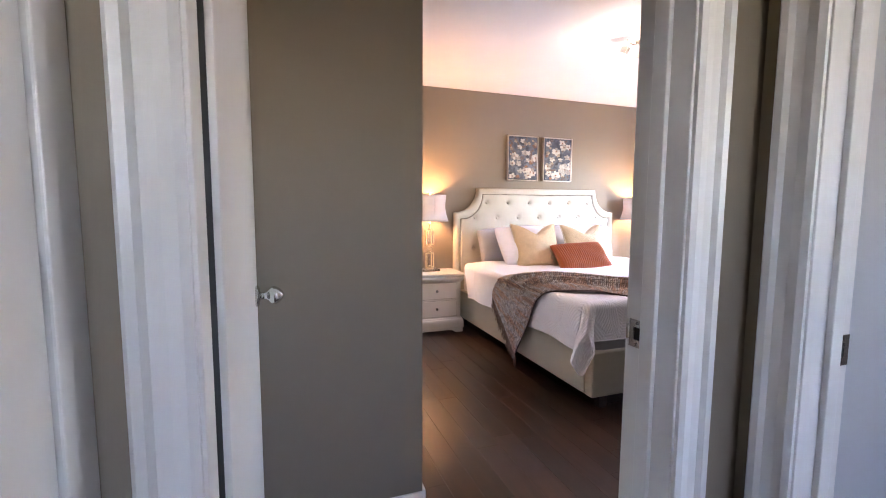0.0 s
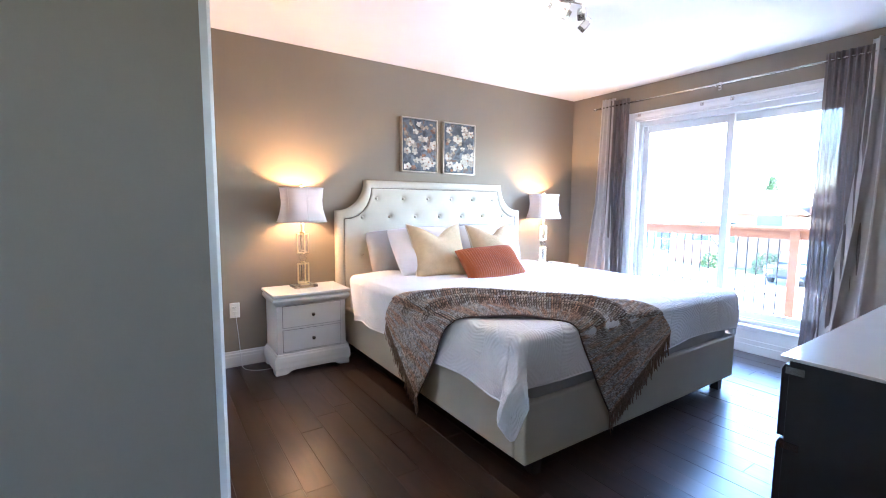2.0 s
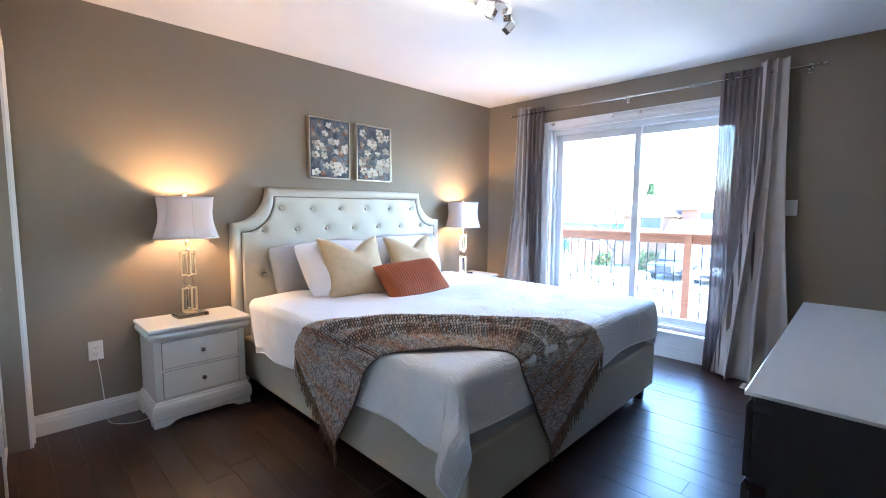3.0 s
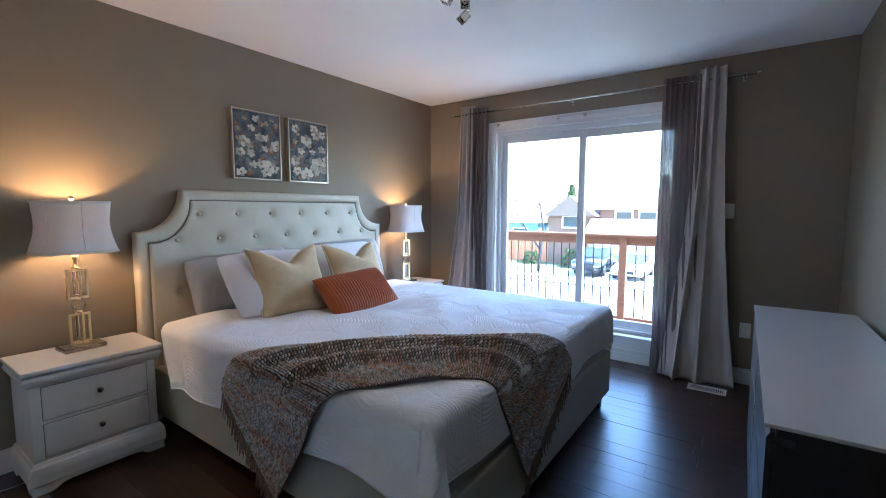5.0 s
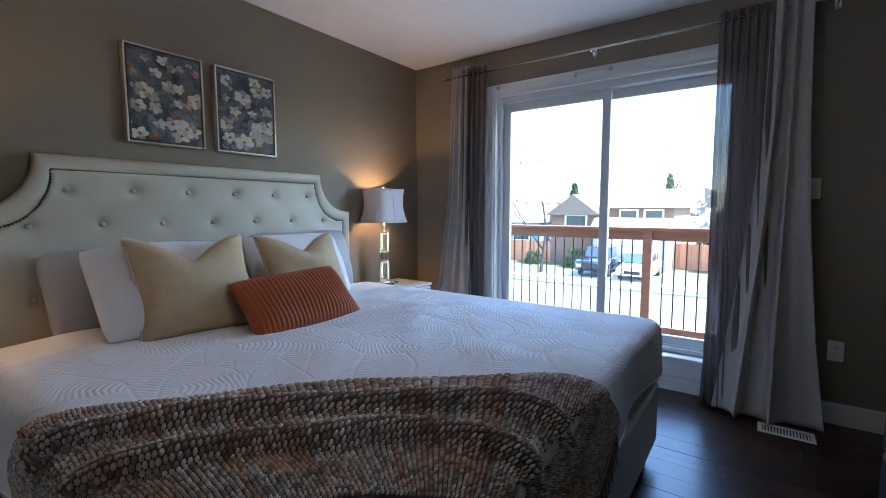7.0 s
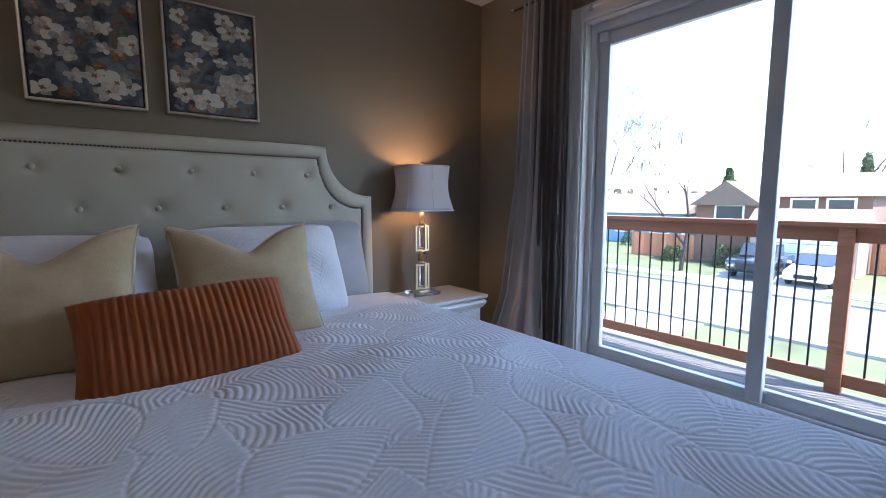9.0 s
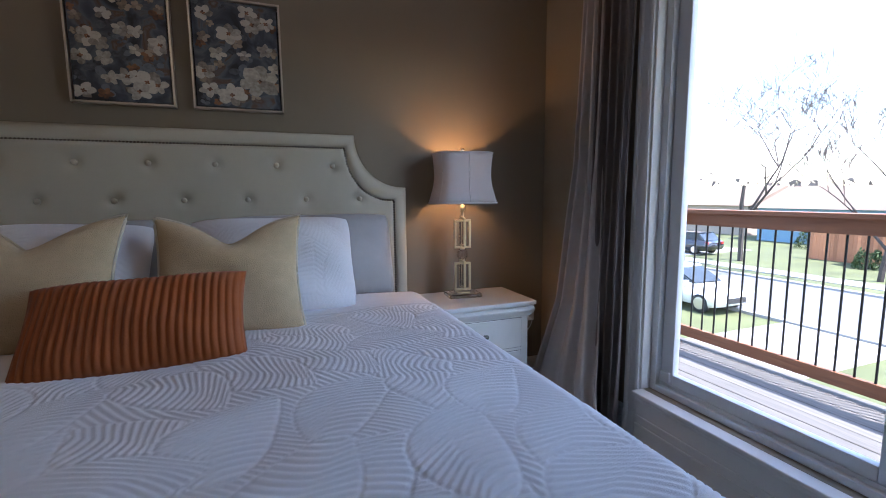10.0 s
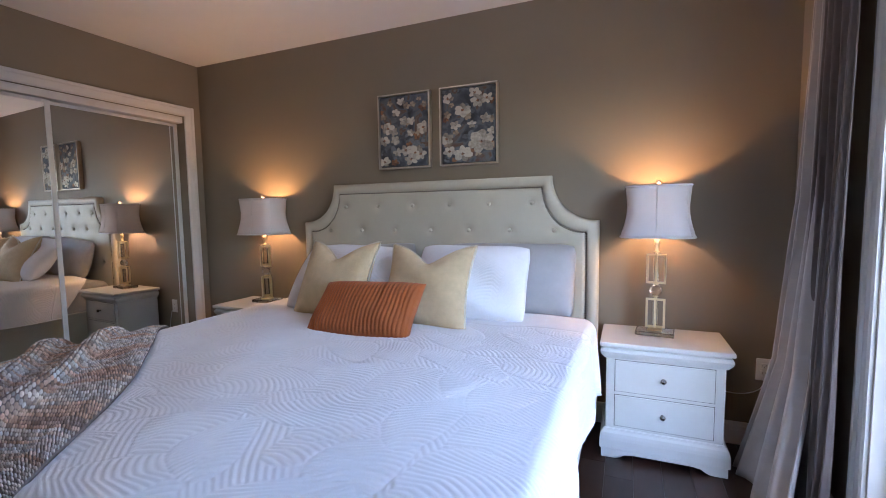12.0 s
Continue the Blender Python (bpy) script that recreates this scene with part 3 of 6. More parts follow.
structure(obj("trim", boxes([(X1 + 0.0, X1 + 0.05, y1 - 0.012, y1 - 0.001, z0, z1 - 0.013), (X1 + 0.0, X1 + 0.05, y0 + 0.001, y0 + 0.012, z0, z1 - 0.013), (X1 + 0.0, X1 + 0.05, y0 + 0.001, y1 - 0.001, z1 - 0.012, z1 - 0.001)]), M_TRIM), "white jamb lining of the balcony door", "trim")
# old blind brackets on the head casing
for yy in (3.55, 2.93, 2.68):
    br = thing("blind_bracket", "small grey plastic blind bracket on the door casing", "bracket", "blind brackets", (X1 - 0.024, yy, z1 + 0.045))
    part("clip", boxes([(-0.02, 0, -0.012, 0.012, -0.014, 0.014), (-0.03, -0.018, -0.008, 0.008, -0.018, 0.006)], 0.003), M_CHROME, br)

# ---- curtain rod and curtains ----
ROD_X, ROD_Z = 4.70, 2.318
rod = thing("curtain_rod", "slim brushed nickel curtain rod on wall brackets", "curtain rod", "", (ROD_X, 2.75, ROD_Z))
part("rod", tube([(0, -1.32, 0), (0, 1.30, 0)], 0.0085, 14), M_CHROME, rod, "", True)
for s in (-1.325, 1.305):
    part("finial", lathe([(0.009, -0.015), (0.012, -0.015), (0.012, 0.012), (0.008, 0.016), (0, 0.017)], 16, pose(0, s, 0, 90 if s < 0 else -90, 0, 0)), M_CHROME, rod, "", True)
for s in (-1.24, 0.05, 1.25):
    br = part("bracket", tube([(0.083, s, 0.005), (0.02, s, 0.004), (0.0, s, -0.012)], 0.006, 8), M_CHROME, rod)
    part("bracket_plate", box(0.078, 0.084, s - 0.014, s + 0.014, -0.035, 0.035, 0.002), M_CHROME, br)


def curtain(name, label, spans, folds, amp, z_top, rows=70, cols=190, phase=0.0, material=None, drift=0.0, seed=1, ripple=0.0):
    """A pleated drop: spans holds (height, ya, yb, x) from the top down; the pleats deepen towards the floor."""
    t = thing(name, label, "curtain", "bedroom curtains", (ROD_X, (spans[0][1] + spans[0][2]) / 2, 0))
    rnd = np.random.RandomState(seed)
    zs = np.array([s[0] for s in spans])[::-1]
    u = np.linspace(0, 1, cols)
    wob = sum(rnd.uniform(0.3, 1.0) * np.sin(2 * np.pi * (u * k + rnd.rand())) / k for k in (1.3, 2.1, 3.7))
    g = np.zeros((rows, cols, 3))
    for i in range(rows):
        f = i / (rows - 1)
        z = z_top * (1 - f) + spans[-1][0] * f
        ya, yb, xx = (np.interp(z, zs, np.array([s[k] for s in spans])[::-1]) for k in (1, 2, 3))
        w = u + 0.085 * wob * (0.2 + f)
        ph = 2 * np.pi * (folds * w + phase) + drift * f * np.sin(3 * u + 1)
        a = amp * (0.55 + 0.6 * f + 0.25 * np.sin(5 * u + 2 * f))
        shape = np.sin(ph) + 0.25 * np.sin(2 * ph + 1)
        g[i, :, 0] = xx + a * shape + 0.008 * np.sin(9 * f + 7 * u) * f
        g[i, :, 1] = ya + (yb - ya) * u + 0.4 * a * np.cos(ph) * 0.5 + ripple * np.sin(f * 7 + u * 4) * f
        g[i, :, 2] = z
    g[:, :, 0] -= ROD_X
    g[:, :, 1] -= (spans[0][1] + spans[0][2]) / 2
    c = thicken(part("drape", sheet(g), material or M_CURT, t, "", True), 0.004)
    return t


# right of the door: a sheer pleated panel and a heavier lined one
curtain("sheer_curtain", "dark sheer taupe curtain panel in narrow pleats", [(2.37, 2.045, 1.77, 4.70), (1.4, 2.04, 1.76, 4.69), (0.6, 2.03, 1.72, 4.66), (0.012, 2.04, 1.66, 4.64)], 7, 0.016, 2.37, phase=0.2, material=M_SHEER, seed=3)
curtain("curtain", "grey taupe satin curtain panel flaring to the floor", [(2.40, 1.79, 1.615, 4.68), (1.7, 1.80, 1.60, 4.67), (1.1, 1.84, 1.57, 4.64), (0.5, 1.91, 1.52, 4.60), (0.010, 1.97, 1.46, 4.57)], 2.7, 0.038, 2.40, phase=0.1, seed=4, drift=0.8)
# left of the door: two gathered panels that spread on the floor
curtain("sheer_curtain", "dark sheer taupe curtain panel in narrow pleats", [(2.37, 3.86, 3.63, 4.70), (1.2, 3.86, 3.65, 4.70), (0.012, 3.88, 3.64, 4.68)], 5, 0.02, 2.37, phase=0.4, material=M_SHEER, seed=5)
curtain("curtain", "grey taupe satin curtain panel gathered and pooling on the floor", [(2.40, 3.96, 3.80, 4.71), (1.3, 3.99, 3.80, 4.70), (0.6, 4.07, 3.76, 4.66), (0.2, 4.18, 3.70, 4.60), (0.010, 4.20, 3.62, 4.56)], 4, 0.026, 2.40, phase=0.6, seed=7, drift=1.0)

# ---- bed ----
BX0, BX1, BY0 = 1.855, 3.835, 2.152
BC = (BX0 + BX1) / 2
TOP = 0.688
bed = thing("bed", "king bed in cream faux leather with a tufted scooped headboard", "bed", "", (BC, BY0, 0))


def bpart(name, bm, material, label="", smooth=False, parent=None):
    bmesh.ops.translate(bm, vec=(-BC, -BY0, 0), verts=bm.verts)
    return part(name, bm, material, parent or bed, label, smooth)


RZ0, RZ1 = 0.085, 0.375
bpart("side_rail", box(BX0, BX0 + 0.075, BY0 + 0.076, 4.345, RZ0, RZ1, 0.012, 3), M_LEATHER)
bpart("side_rail", box(BX1 - 0.075, BX1, BY0 + 0.076, 4.345, RZ0, RZ1, 0.012, 3), M_LEATHER)
bpart("foot_rail", box(BX0, BX1, BY0, BY0 + 0.075, RZ0, RZ1, 0.012, 3), M_LEATHER)
for lx in (BX0 + 0.09, BX1 - 0.13):
    bpart("leg", prism([(lx, 0.0), (lx + 0.045, 0.0), (lx + 0.055, RZ0 + 0.01), (lx - 0.01, RZ0 + 0.01)], BY0 + 0.03, BY0 + 0.085), M_RUBBER, "dark block leg")
for lx in (BX0 + 0.02, BX1 - 0.06):
    bpart("leg", box(lx, lx + 0.04, 4.25, 4.3, 0.0, RZ0 + 0.01), M_RUBBER, "dark block leg")

HB = dict(xa=1.81, xb=3.876, za=1.198, zt=1.462, notch=0.268)


def hb_outline(inset, bottom=0.08, steps=14):
    """Half-scooped headboard outline, inset evenly from its edge."""
    xa, xb, za, zt, nt = HB["xa"] + inset, HB["xb"] - inset, HB["za"] - inset, HB["zt"] - inset, HB["notch"]
    pts = [(xa, bottom), (xa, za)]
    x_in = HB["xa"] + nt + inset * 0.75
    def scoop(k):
        a = math.pi / 2 * k
        return xa + 0.02 + (x_in - xa - 0.02) * math.sin(a) ** 1.0, za + 0.002 + (zt - za - 0.002) * (1 - math.cos(a))
    left = [scoop(k / steps) for k in range(steps + 1)]
    pts += left + []
    right = [(HB["xa"] + HB["xb"] - x, z) for x, z in reversed(pts)]
    return pts + right


bpart("headboard_core", prism(hb_outline(0.004), 4.372, 4.425), M_LEATHER, "cream upholstered headboard back")


def hb_border():
    outer, inner = hb_outline(0.0), hb_outline(0.066)
    bm = bmesh.new()
    rows = []
    for k, (po, pi) in enumerate(zip(outer, inner)):
        ring = []
        for f, d in ((0.0, 4.42), (0.0, 4.374), (0.08, 4.362), (0.25, 4.356), (0.5, 4.353), (0.75, 4.356), (0.95, 4.364), (1.0, 4.374)):
            ring.append(bm.verts.new((po[0] + (pi[0] - po[0]) * f, d, po[1] + (pi[1] - po[1]) * f)))
        rows.append(ring)
    for a, b in zip(rows, rows[1:]):
        for k in range(len(a) - 1):
            bm.faces.new((a[k], a[k + 1], b[k + 1], b[k]))
    bmesh.ops.recalc_face_normals(bm, faces=bm.faces)
    return bm


bpart("headboard_border", hb_border(), M_LEATHER, "padded border band of the headboard", True)
BUTTONS = [(2.178 + 0.2635 * k, 1.306) for k in range(6)] + [(2.040 + 0.2645 * k, 1.142) for k in range(7)] + [(2.178 + 0.2635 * k, 0.978) for k in range(6)] + [(2.040 + 0.2645 * k, 0.814) for k in range(7)]


def hb_panel():
    ol = hb_outline(0.07, 0.3)
    def inside(x, z):
        hit, n = False, len(ol)
        for i in range(n):
            (ax, az), (bx, bz) = ol[i], ol[(i + 1) % n]
            if (az > z) != (bz > z) and x < (bx - ax) * (z - az) / (bz - az) + ax:
                hit = not hit
        return hit
    xs, zs = np.arange(HB["xa"] + 0.06, HB["xb"] - 0.05, 0.0125), np.arange(0.3, 1.41, 0.0125)
    bm = bmesh.new()
    vs = {}
    for i, x in enumerate(xs):
        for j, z in enumerate(zs):
            d = 0.0
            for bx, bz in BUTTONS:
                q = (x - bx) ** 2 + (z - bz) ** 2
                d += 0.016 * math.exp(-q / 0.0006) + 0.008 * math.exp(-q / 0.006)
            vs[i, j] = (x, 4.352 + d, z)
    made = {}
    for i in range(len(xs) - 1):
        for j in range(len(zs) - 1):
            ids = ((i, j), (i + 1, j), (i + 1, j + 1), (i, j + 1))
            if any(inside(vs[k][0], vs[k][2]) for k in ids):
                for k in ids:
                    if k not in made:
                        made[k] = bm.verts.new(vs[k])
                bm.faces.new([made[k] for k in ids])
    for e in [e for e in bm.edges if e.is_boundary]:
        for v in e.verts:
            v.co.y = 4.372
    return bm


panel = bpart("tufted_panel", hb_panel(), M_LEATHER, "button-tufted cream faux leather panel", True)
for bx, bz in BUTTONS:
    b = lathe([(0.0, 0.012), (0.008, 0.011), (0.0125, 0.006), (0.0125, 0.0)], 12, pose(bx, 4.367, bz, 90, 0, 0))
    bpart("button", b, M_LEATHER, "", True, panel)


def nails():
    """Round nail heads set close along the seam of the border."""
    ol = np.array(hb_outline(0.068, 0.5))
    seg = np.linalg.norm(np.diff(ol, axis=0), axis=1)
    at = np.concatenate([[0], np.cumsum(seg)])
    bm = bmesh.new()
    for s in np.arange(0.005, at[-1], 0.0135):
        x, z = np.interp(s, at, ol[:, 0]), np.interp(s, at, ol[:, 1])
        bmesh.ops.create_icosphere(bm, subdivisions=1, radius=0.0062, matrix=Matrix.LocRotScale((x, 4.362, z), None, (1, 0.6, 1)))
    return bm


bpart("nailhead_trim", nails(), M_NAIL, "row of antique bronze nail heads", True)

# mattress
mat_ob = thing("mattress", "king mattress in a pale grey fitted sheet", "mattress", "", (BC, BY0, 0.25))
bm = box(BX0 + 0.04 - BC, BX1 - 0.04 - BC, 0.03, 4.34 - BY0, 0.0, TOP - 0.05 - 0.25, 0.06, 5)
part("ticking", bm, M_GREYSAT, mat_ob, "", True)
bm = boxes([(BX0 + 0.06 - BC, BX1 - 0.06 - BC, 0.06, 4.33 - BY0, -0.13, -0.001)])
part("foundation", bm, M_SLOT, mat_ob, "dark slatted base under the mattress")


def leaf_field(px, py, seed=5):
    """Height of the stitched leaf pattern at cloth points: overlapping leaves with curved ribs."""
    rnd = np.random.RandomState(seed)
    def channel(d):
        return 1 - (0.5 + 0.5 * np.cos(2 * np.pi * d / 0.0165)) ** 2.5

    out = channel(0.7 * px + 0.7 * py + 0.03 * np.sin(9 * py)) * 0.0022
    cells = []
    for gx in np.arange(-1.5, 1.6, 0.20):
        for gy in np.arange(-0.6, 2.6, 0.23):
            cells.append((gx + rnd.uniform(-0.04, 0.04), gy + rnd.uniform(-0.05, 0.05), rnd.choice([0.6, 2.2, 3.9, 5.4, 1.2]) + rnd.uniform(-0.4, 0.4), rnd.uniform(0.30, 0.42), rnd.uniform(0.18, 0.24)))
    rnd.shuffle(cells)
    for cx, cy, a, ln, wd in cells:
        near = (np.abs(px - cx) < 0.28) & (np.abs(py - cy) < 0.28)
        dx, dy = px[near] - cx, py[near] - cy
        u = (dx * math.cos(a) + dy * math.sin(a)) / ln + 0.5
        v = (-dx * math.sin(a) + dy * math.cos(a)) - 0.05 * np.sin(np.pi * np.clip(u, 0, 1))
        half = wd / 2 * np.sin(np.pi * np.clip(u, 0, 1) ** 0.8) ** 0.8
        ok = (u > 0.01) & (u < 0.99) & (np.abs(v) < half)
        k = np.abs(v) / np.maximum(half, 1e-4)
        ribs = channel(0.8 * u * ln + np.where(v > 0, 1.05 * v - 2.0 * v * v, 0.55 * v + 2.5 * v * v))
        h = (0.25 + 0.75 * ribs) * np.clip((1 - k) * 7, 0, 1)
        cur = out[near]
        cur[ok] = h[ok] * 0.0032
        out[near] = cur
    return out


def quilt():
    """A bedspread draped over the mattress and down three sides, with hanging foot corners."""
    a, l = (BX1 - BX0) / 2 - 0.012, 1.92
    step = 0.004
    p = np.arange(-a - 0.335, a + 0.336, step)
    q = np.arange(-0.27, l + 0.001, step)
    P, Q = np.meshgrid(p, q)
    keep_r = 0.075
    dx, dy = np.maximum(np.abs(P) - a, 0), np.maximum(-Q, 0)
    drop = (dx ** 1.45 + dy ** 1.45) ** (1 / 1.45)
    r = 0.05
    ang = np.clip(drop / r, 0, np.pi / 2)
    z = np.where(drop < r * np.pi / 2, -r * (1 - np.cos(ang)), -r - (drop - r * np.pi / 2))
    out = np.where(drop < r * np.pi / 2, r * np.sin(ang), r)
    wx, wy = dx / np.maximum(drop, 1e-6), dy / np.maximum(drop, 1e-6)
    nrm = np.maximum(np.sqrt(wx ** 2 + wy ** 2), 1e-6)
    corner = np.clip(np.minimum(dx, dy) / 0.12, 0, 1)
    flare = 0.012 + np.where(P < 0, 0.10, 0.02) * corner + 0.02 * np.sin(Q * 9 + 1.3) * (dx > 0) + 0.018 * np.sin(P * 8 + 0.5) * (dy > 0)
    out = out + flare * np.clip(drop / 0.25, 0, 1)
    x = np.sign(P) * (np.minimum(np.abs(P), a) + out * wx / nrm * (dx > 0))
    pull = np.clip((Q - 1.3) / 0.68, 0, 1) ** 2 * np.clip(drop / 0.3, 0, 1)
    x = x + np.sign(P) * 0.05 * pull
    y = np.maximum(Q, 0) - 0.28 * pull - out * wy / nrm * (dy > 0)
    soft = 0.010 * np.sin(P * 3.1 + 1) * np.sin(Q * 2.3) + 0.005 * np.sin(P * 7.3 + Q * 4.1) + 0.003 * np.sin(P * 13 - Q * 17)
    edge = np.clip((a - np.abs(P)) / 0.35, 0, 1)
    crown = -0.005 * (1 - edge) ** 2
    h = leaf_field(P, Q)
    h *= np.clip((l - Q - 0.275) / 0.02, 0, 1)
    h += 0.004 * np.exp(-((l - Q - 0.27) / 0.006) ** 2)
    z = z + soft * edge + crown
    g = np.stack([x, y + 0.065, TOP + z], -1)
    du, dv = np.gradient(g, axis=1), np.gradient(g, axis=0)
    n = np.cross(du, dv)
    n /= np.maximum(np.linalg.norm(n, axis=-1, keepdims=True), 1e-9)
    g = g + n * h[..., None]
    # rounded foot corners of the cloth
    rr = np.where(P < 0, keep_r, 0.255)
    ex, ey = np.abs(P) - (a + 0.335 - rr), -Q - (0.27 - rr)
    gone = (ex > 0) & (ey > 0) & (ex ** 2 + ey ** 2 > rr ** 2)
    rws, cls = P.shape
    idx = np.arange(rws * cls).reshape(rws, cls)
    quads = np.stack([idx[:-1, :-1], idx[:-1, 1:], idx[1:, 1:], idx[1:, :-1]], -1).reshape(-1, 4)
    bad = gone.reshape(-1)[quads].any(1)
    me = bpy.data.meshes.new("cover")
    me.from_pydata(g.reshape(-1, 3), [], quads[~bad].tolist())
    me.materials.append(M_QUILT)
    me.polygons.foreach_set("use_smooth", [True] * len(me.polygons))
    t = thing("bedspread", "white quilted bedspread stitched with fern leaves", "bedspread", "", (BC, BY0, 0))
    ob = new("cover", me)
    ob.parent = t
    hem = []
    for s in (-1, 1):
        side = [g[k, 0 if s < 0 else -1] for k in range(rws - 1, 0, -6) if not gone[k, 0 if s < 0 else -1]]
        hem.append(side)
    front = [g[0, k] for k in range(0, cls, 6) if not gone[0, k]]
    arc = []
    for k in range(cls):
        col = np.nonzero(~gone[:, k])[0]
        if len(col) and gone[0, k]:
            arc.append((k, g[col[0], k]))
    la = [q_ for k, q_ in arc if k < cls // 2][::3]
    ra = [q_ for k, q_ in arc if k >= cls // 2][::3]
    line = [Vector(v) for v in hem[0] + la + front + ra + hem[1][::-1]]
    part("binding", tube(line, 0.0045, 6), M_QUILT, t, "rolled hem binding", True)
    return t


quilt()


def pillow_grid(w, h, t, n=46, chop=0.0, rib=0.0, ribs=0, pinch=0.05, power=0.42, wrinkle=0.004, seed=0, rounded=0.0, leaf=0.0):
    """Front and back of a stuffed cushion, width along x, height along z, depth along y."""
    n = 130 if leaf else n
    u = np.linspace(-1, 1, n if not ribs else ribs * 8)
    v = np.linspace(-1, 1, n)
    U, V = np.meshgrid(u, v)
    prof = np.clip((1 - np.abs(U) ** 2.4) * (1 - np.abs(V) ** 2.4), 0, 1) ** power
    x = U * w / 2 * (1 - pinch * (1 - V ** 2) ** 1.0 * np.abs(U) ** 3) * (1 - rounded * V ** 6)
    z = V * h / 2 * (1 - pinch * (1 - U ** 2) * np.abs(V) ** 3) * (1 - 1.5 * rounded * U ** 6)
    dent = chop * np.exp(-(np.abs(U) / 0.42) ** 1.5) * np.clip((V + 0.2) / 1.2, 0, 1) ** 2
    z = z - dent * h
    rnd = np.random.RandomState(seed)
    wr = sum(rnd.uniform(-1, 1) * np.sin(rnd.uniform(2, 6) * U + rnd.uniform(2, 6) * V + rnd.uniform(0, 6)) for _ in range(7)) * wrinkle
    bulge = t / 2 * prof * (1 - 0.55 * dent / max(chop, 1e-6) * (chop > 0) * 0.7)
    rr = rib * (np.abs(np.sin(U * np.pi * ribs / 2)) if ribs else 0)
    if leaf:
        rr = leaf_field(x, z + 0.6, seed + 20) * leaf / 0.004
    out = []
    for s in (-1, 1):
        out.append(np.stack([x, s * (bulge + rr * prof + wr * prof), z], -1))
    return out


def cushion(name, label, category, m, w, h, t, material, edge=None, **kw):
    ob = tagged(new(name), label, category, "pillows on the bed")
    ob.matrix_basis = m
    f, b = pillow_grid(w, h, t, **kw)
    bm = joined([sheet(f), sheet(b[:, ::-1])])
    bmesh.ops.remove_doubles(bm, verts=bm.verts, dist=0.0008)
    part("cover", bm, material, ob, "", True)
    if edge:
        loop = np.concatenate([f[0], f[1:, -1], f[-1, ::-1][1:], f[::-1, 0][1:]])
        bm = bmesh.new()
        pts = [Vector(p) for p in loop[::2]]
        add_tube(bm, pts, 0.006, 6)
        part("piping", bm, edge, ob, "ivory whip-stitched edge", True)
    return ob


def lean(x, y, z, tilt, turn=0.0, roll=0.0):
    return pose(x, y, z, -tilt, roll, turn)


ZT = TOP - 0.03
# grey shams against the headboard, white quilted shams before them
GREY, SHAM = "light grey sateen pillow propped against the headboard", "white quilted pillow sham leaning on a grey pillow"
SQUARE = "beige woven square cushion with a chopped top and stitched edge"
cushion("pillow", GREY, "pillow", lean(2.41, 4.245, 0.855, 17, 0, -4), 0.74, 0.40, 0.17, M_GREYSAT, seed=1, wrinkle=0.009, pinch=0.02, rounded=0.05, power=0.5)
cushion("pillow", GREY, "pillow", lean(3.385, 4.25, 0.865, 17, 0), 0.76, 0.43, 0.17, M_GREYSAT, seed=2, wrinkle=0.009, pinch=0.02, rounded=0.05, power=0.5)
cushion("pillow", SHAM, "pillow", lean(2.45, 3.93, 0.872, 40, 0), 0.67, 0.47, 0.20, M_WHITECOT, seed=3, wrinkle=0.008, pinch=0.03, rounded=0.05, power=0.5, leaf=0.0035)
cushion("pillow", SHAM, "pillow", lean(3.205, 4.07, 0.862, 27, 0), 0.67, 0.45, 0.20, M_WHITECOT, seed=4, wrinkle=0.008, pinch=0.03, rounded=0.05, power=0.5, leaf=0.0035)
cushion("cushion", SQUARE, "cushion", lean(2.475, 3.82, 0.882, 26, -5), 0.50, 0.48, 0.19, M_BEIGE, M_BEIGEEDGE, chop=0.24, seed=5, pinch=0.10, power=0.55)
cushion("cushion", SQUARE, "cushion", lean(3.055, 3.815, 0.872, 25, -1), 0.50, 0.47, 0.19, M_BEIGE, M_BEIGEEDGE, chop=0.22, seed=6, pinch=0.10, power=0.55)
cushion("cushion", "rust orange ribbed velvet lumbar cushion", "cushion", lean(2.83, 3.565, 0.778, 44, 0, -2), 0.58, 0.33, 0.16, M_RUST, None, rib=0.0095, ribs=27, pinch=0.05, seed=7)

# ---- knitted throw over the foot corner ----
INNER = [(1.782, 2.97, 0.12), (1.782, 2.80, 0.38), (1.795, 2.68, 0.61), (1.88, 2.49, 0.686), (2.0, 2.39, 0.692), (2.11, 2.285, 0.688), (2.18, 2.185, 0.666), (2.23, 2.142, 0.55), (2.33, 2.138, 0.36), (2.43, 2.138, 0.20)]
OUTER = [(1.782, 3.37, 0.50), (1.782, 3.345, 0.57), (1.81, 3.29, 0.65), (1.93, 3.14, 0.686), (2.15, 2.96, 0.69), (2.45, 2.70, 0.69), (2.76, 2.35, 0.686), (2.88, 2.19, 0.666), (2.92, 2.142, 0.60), (2.96, 2.138, 0.54)]


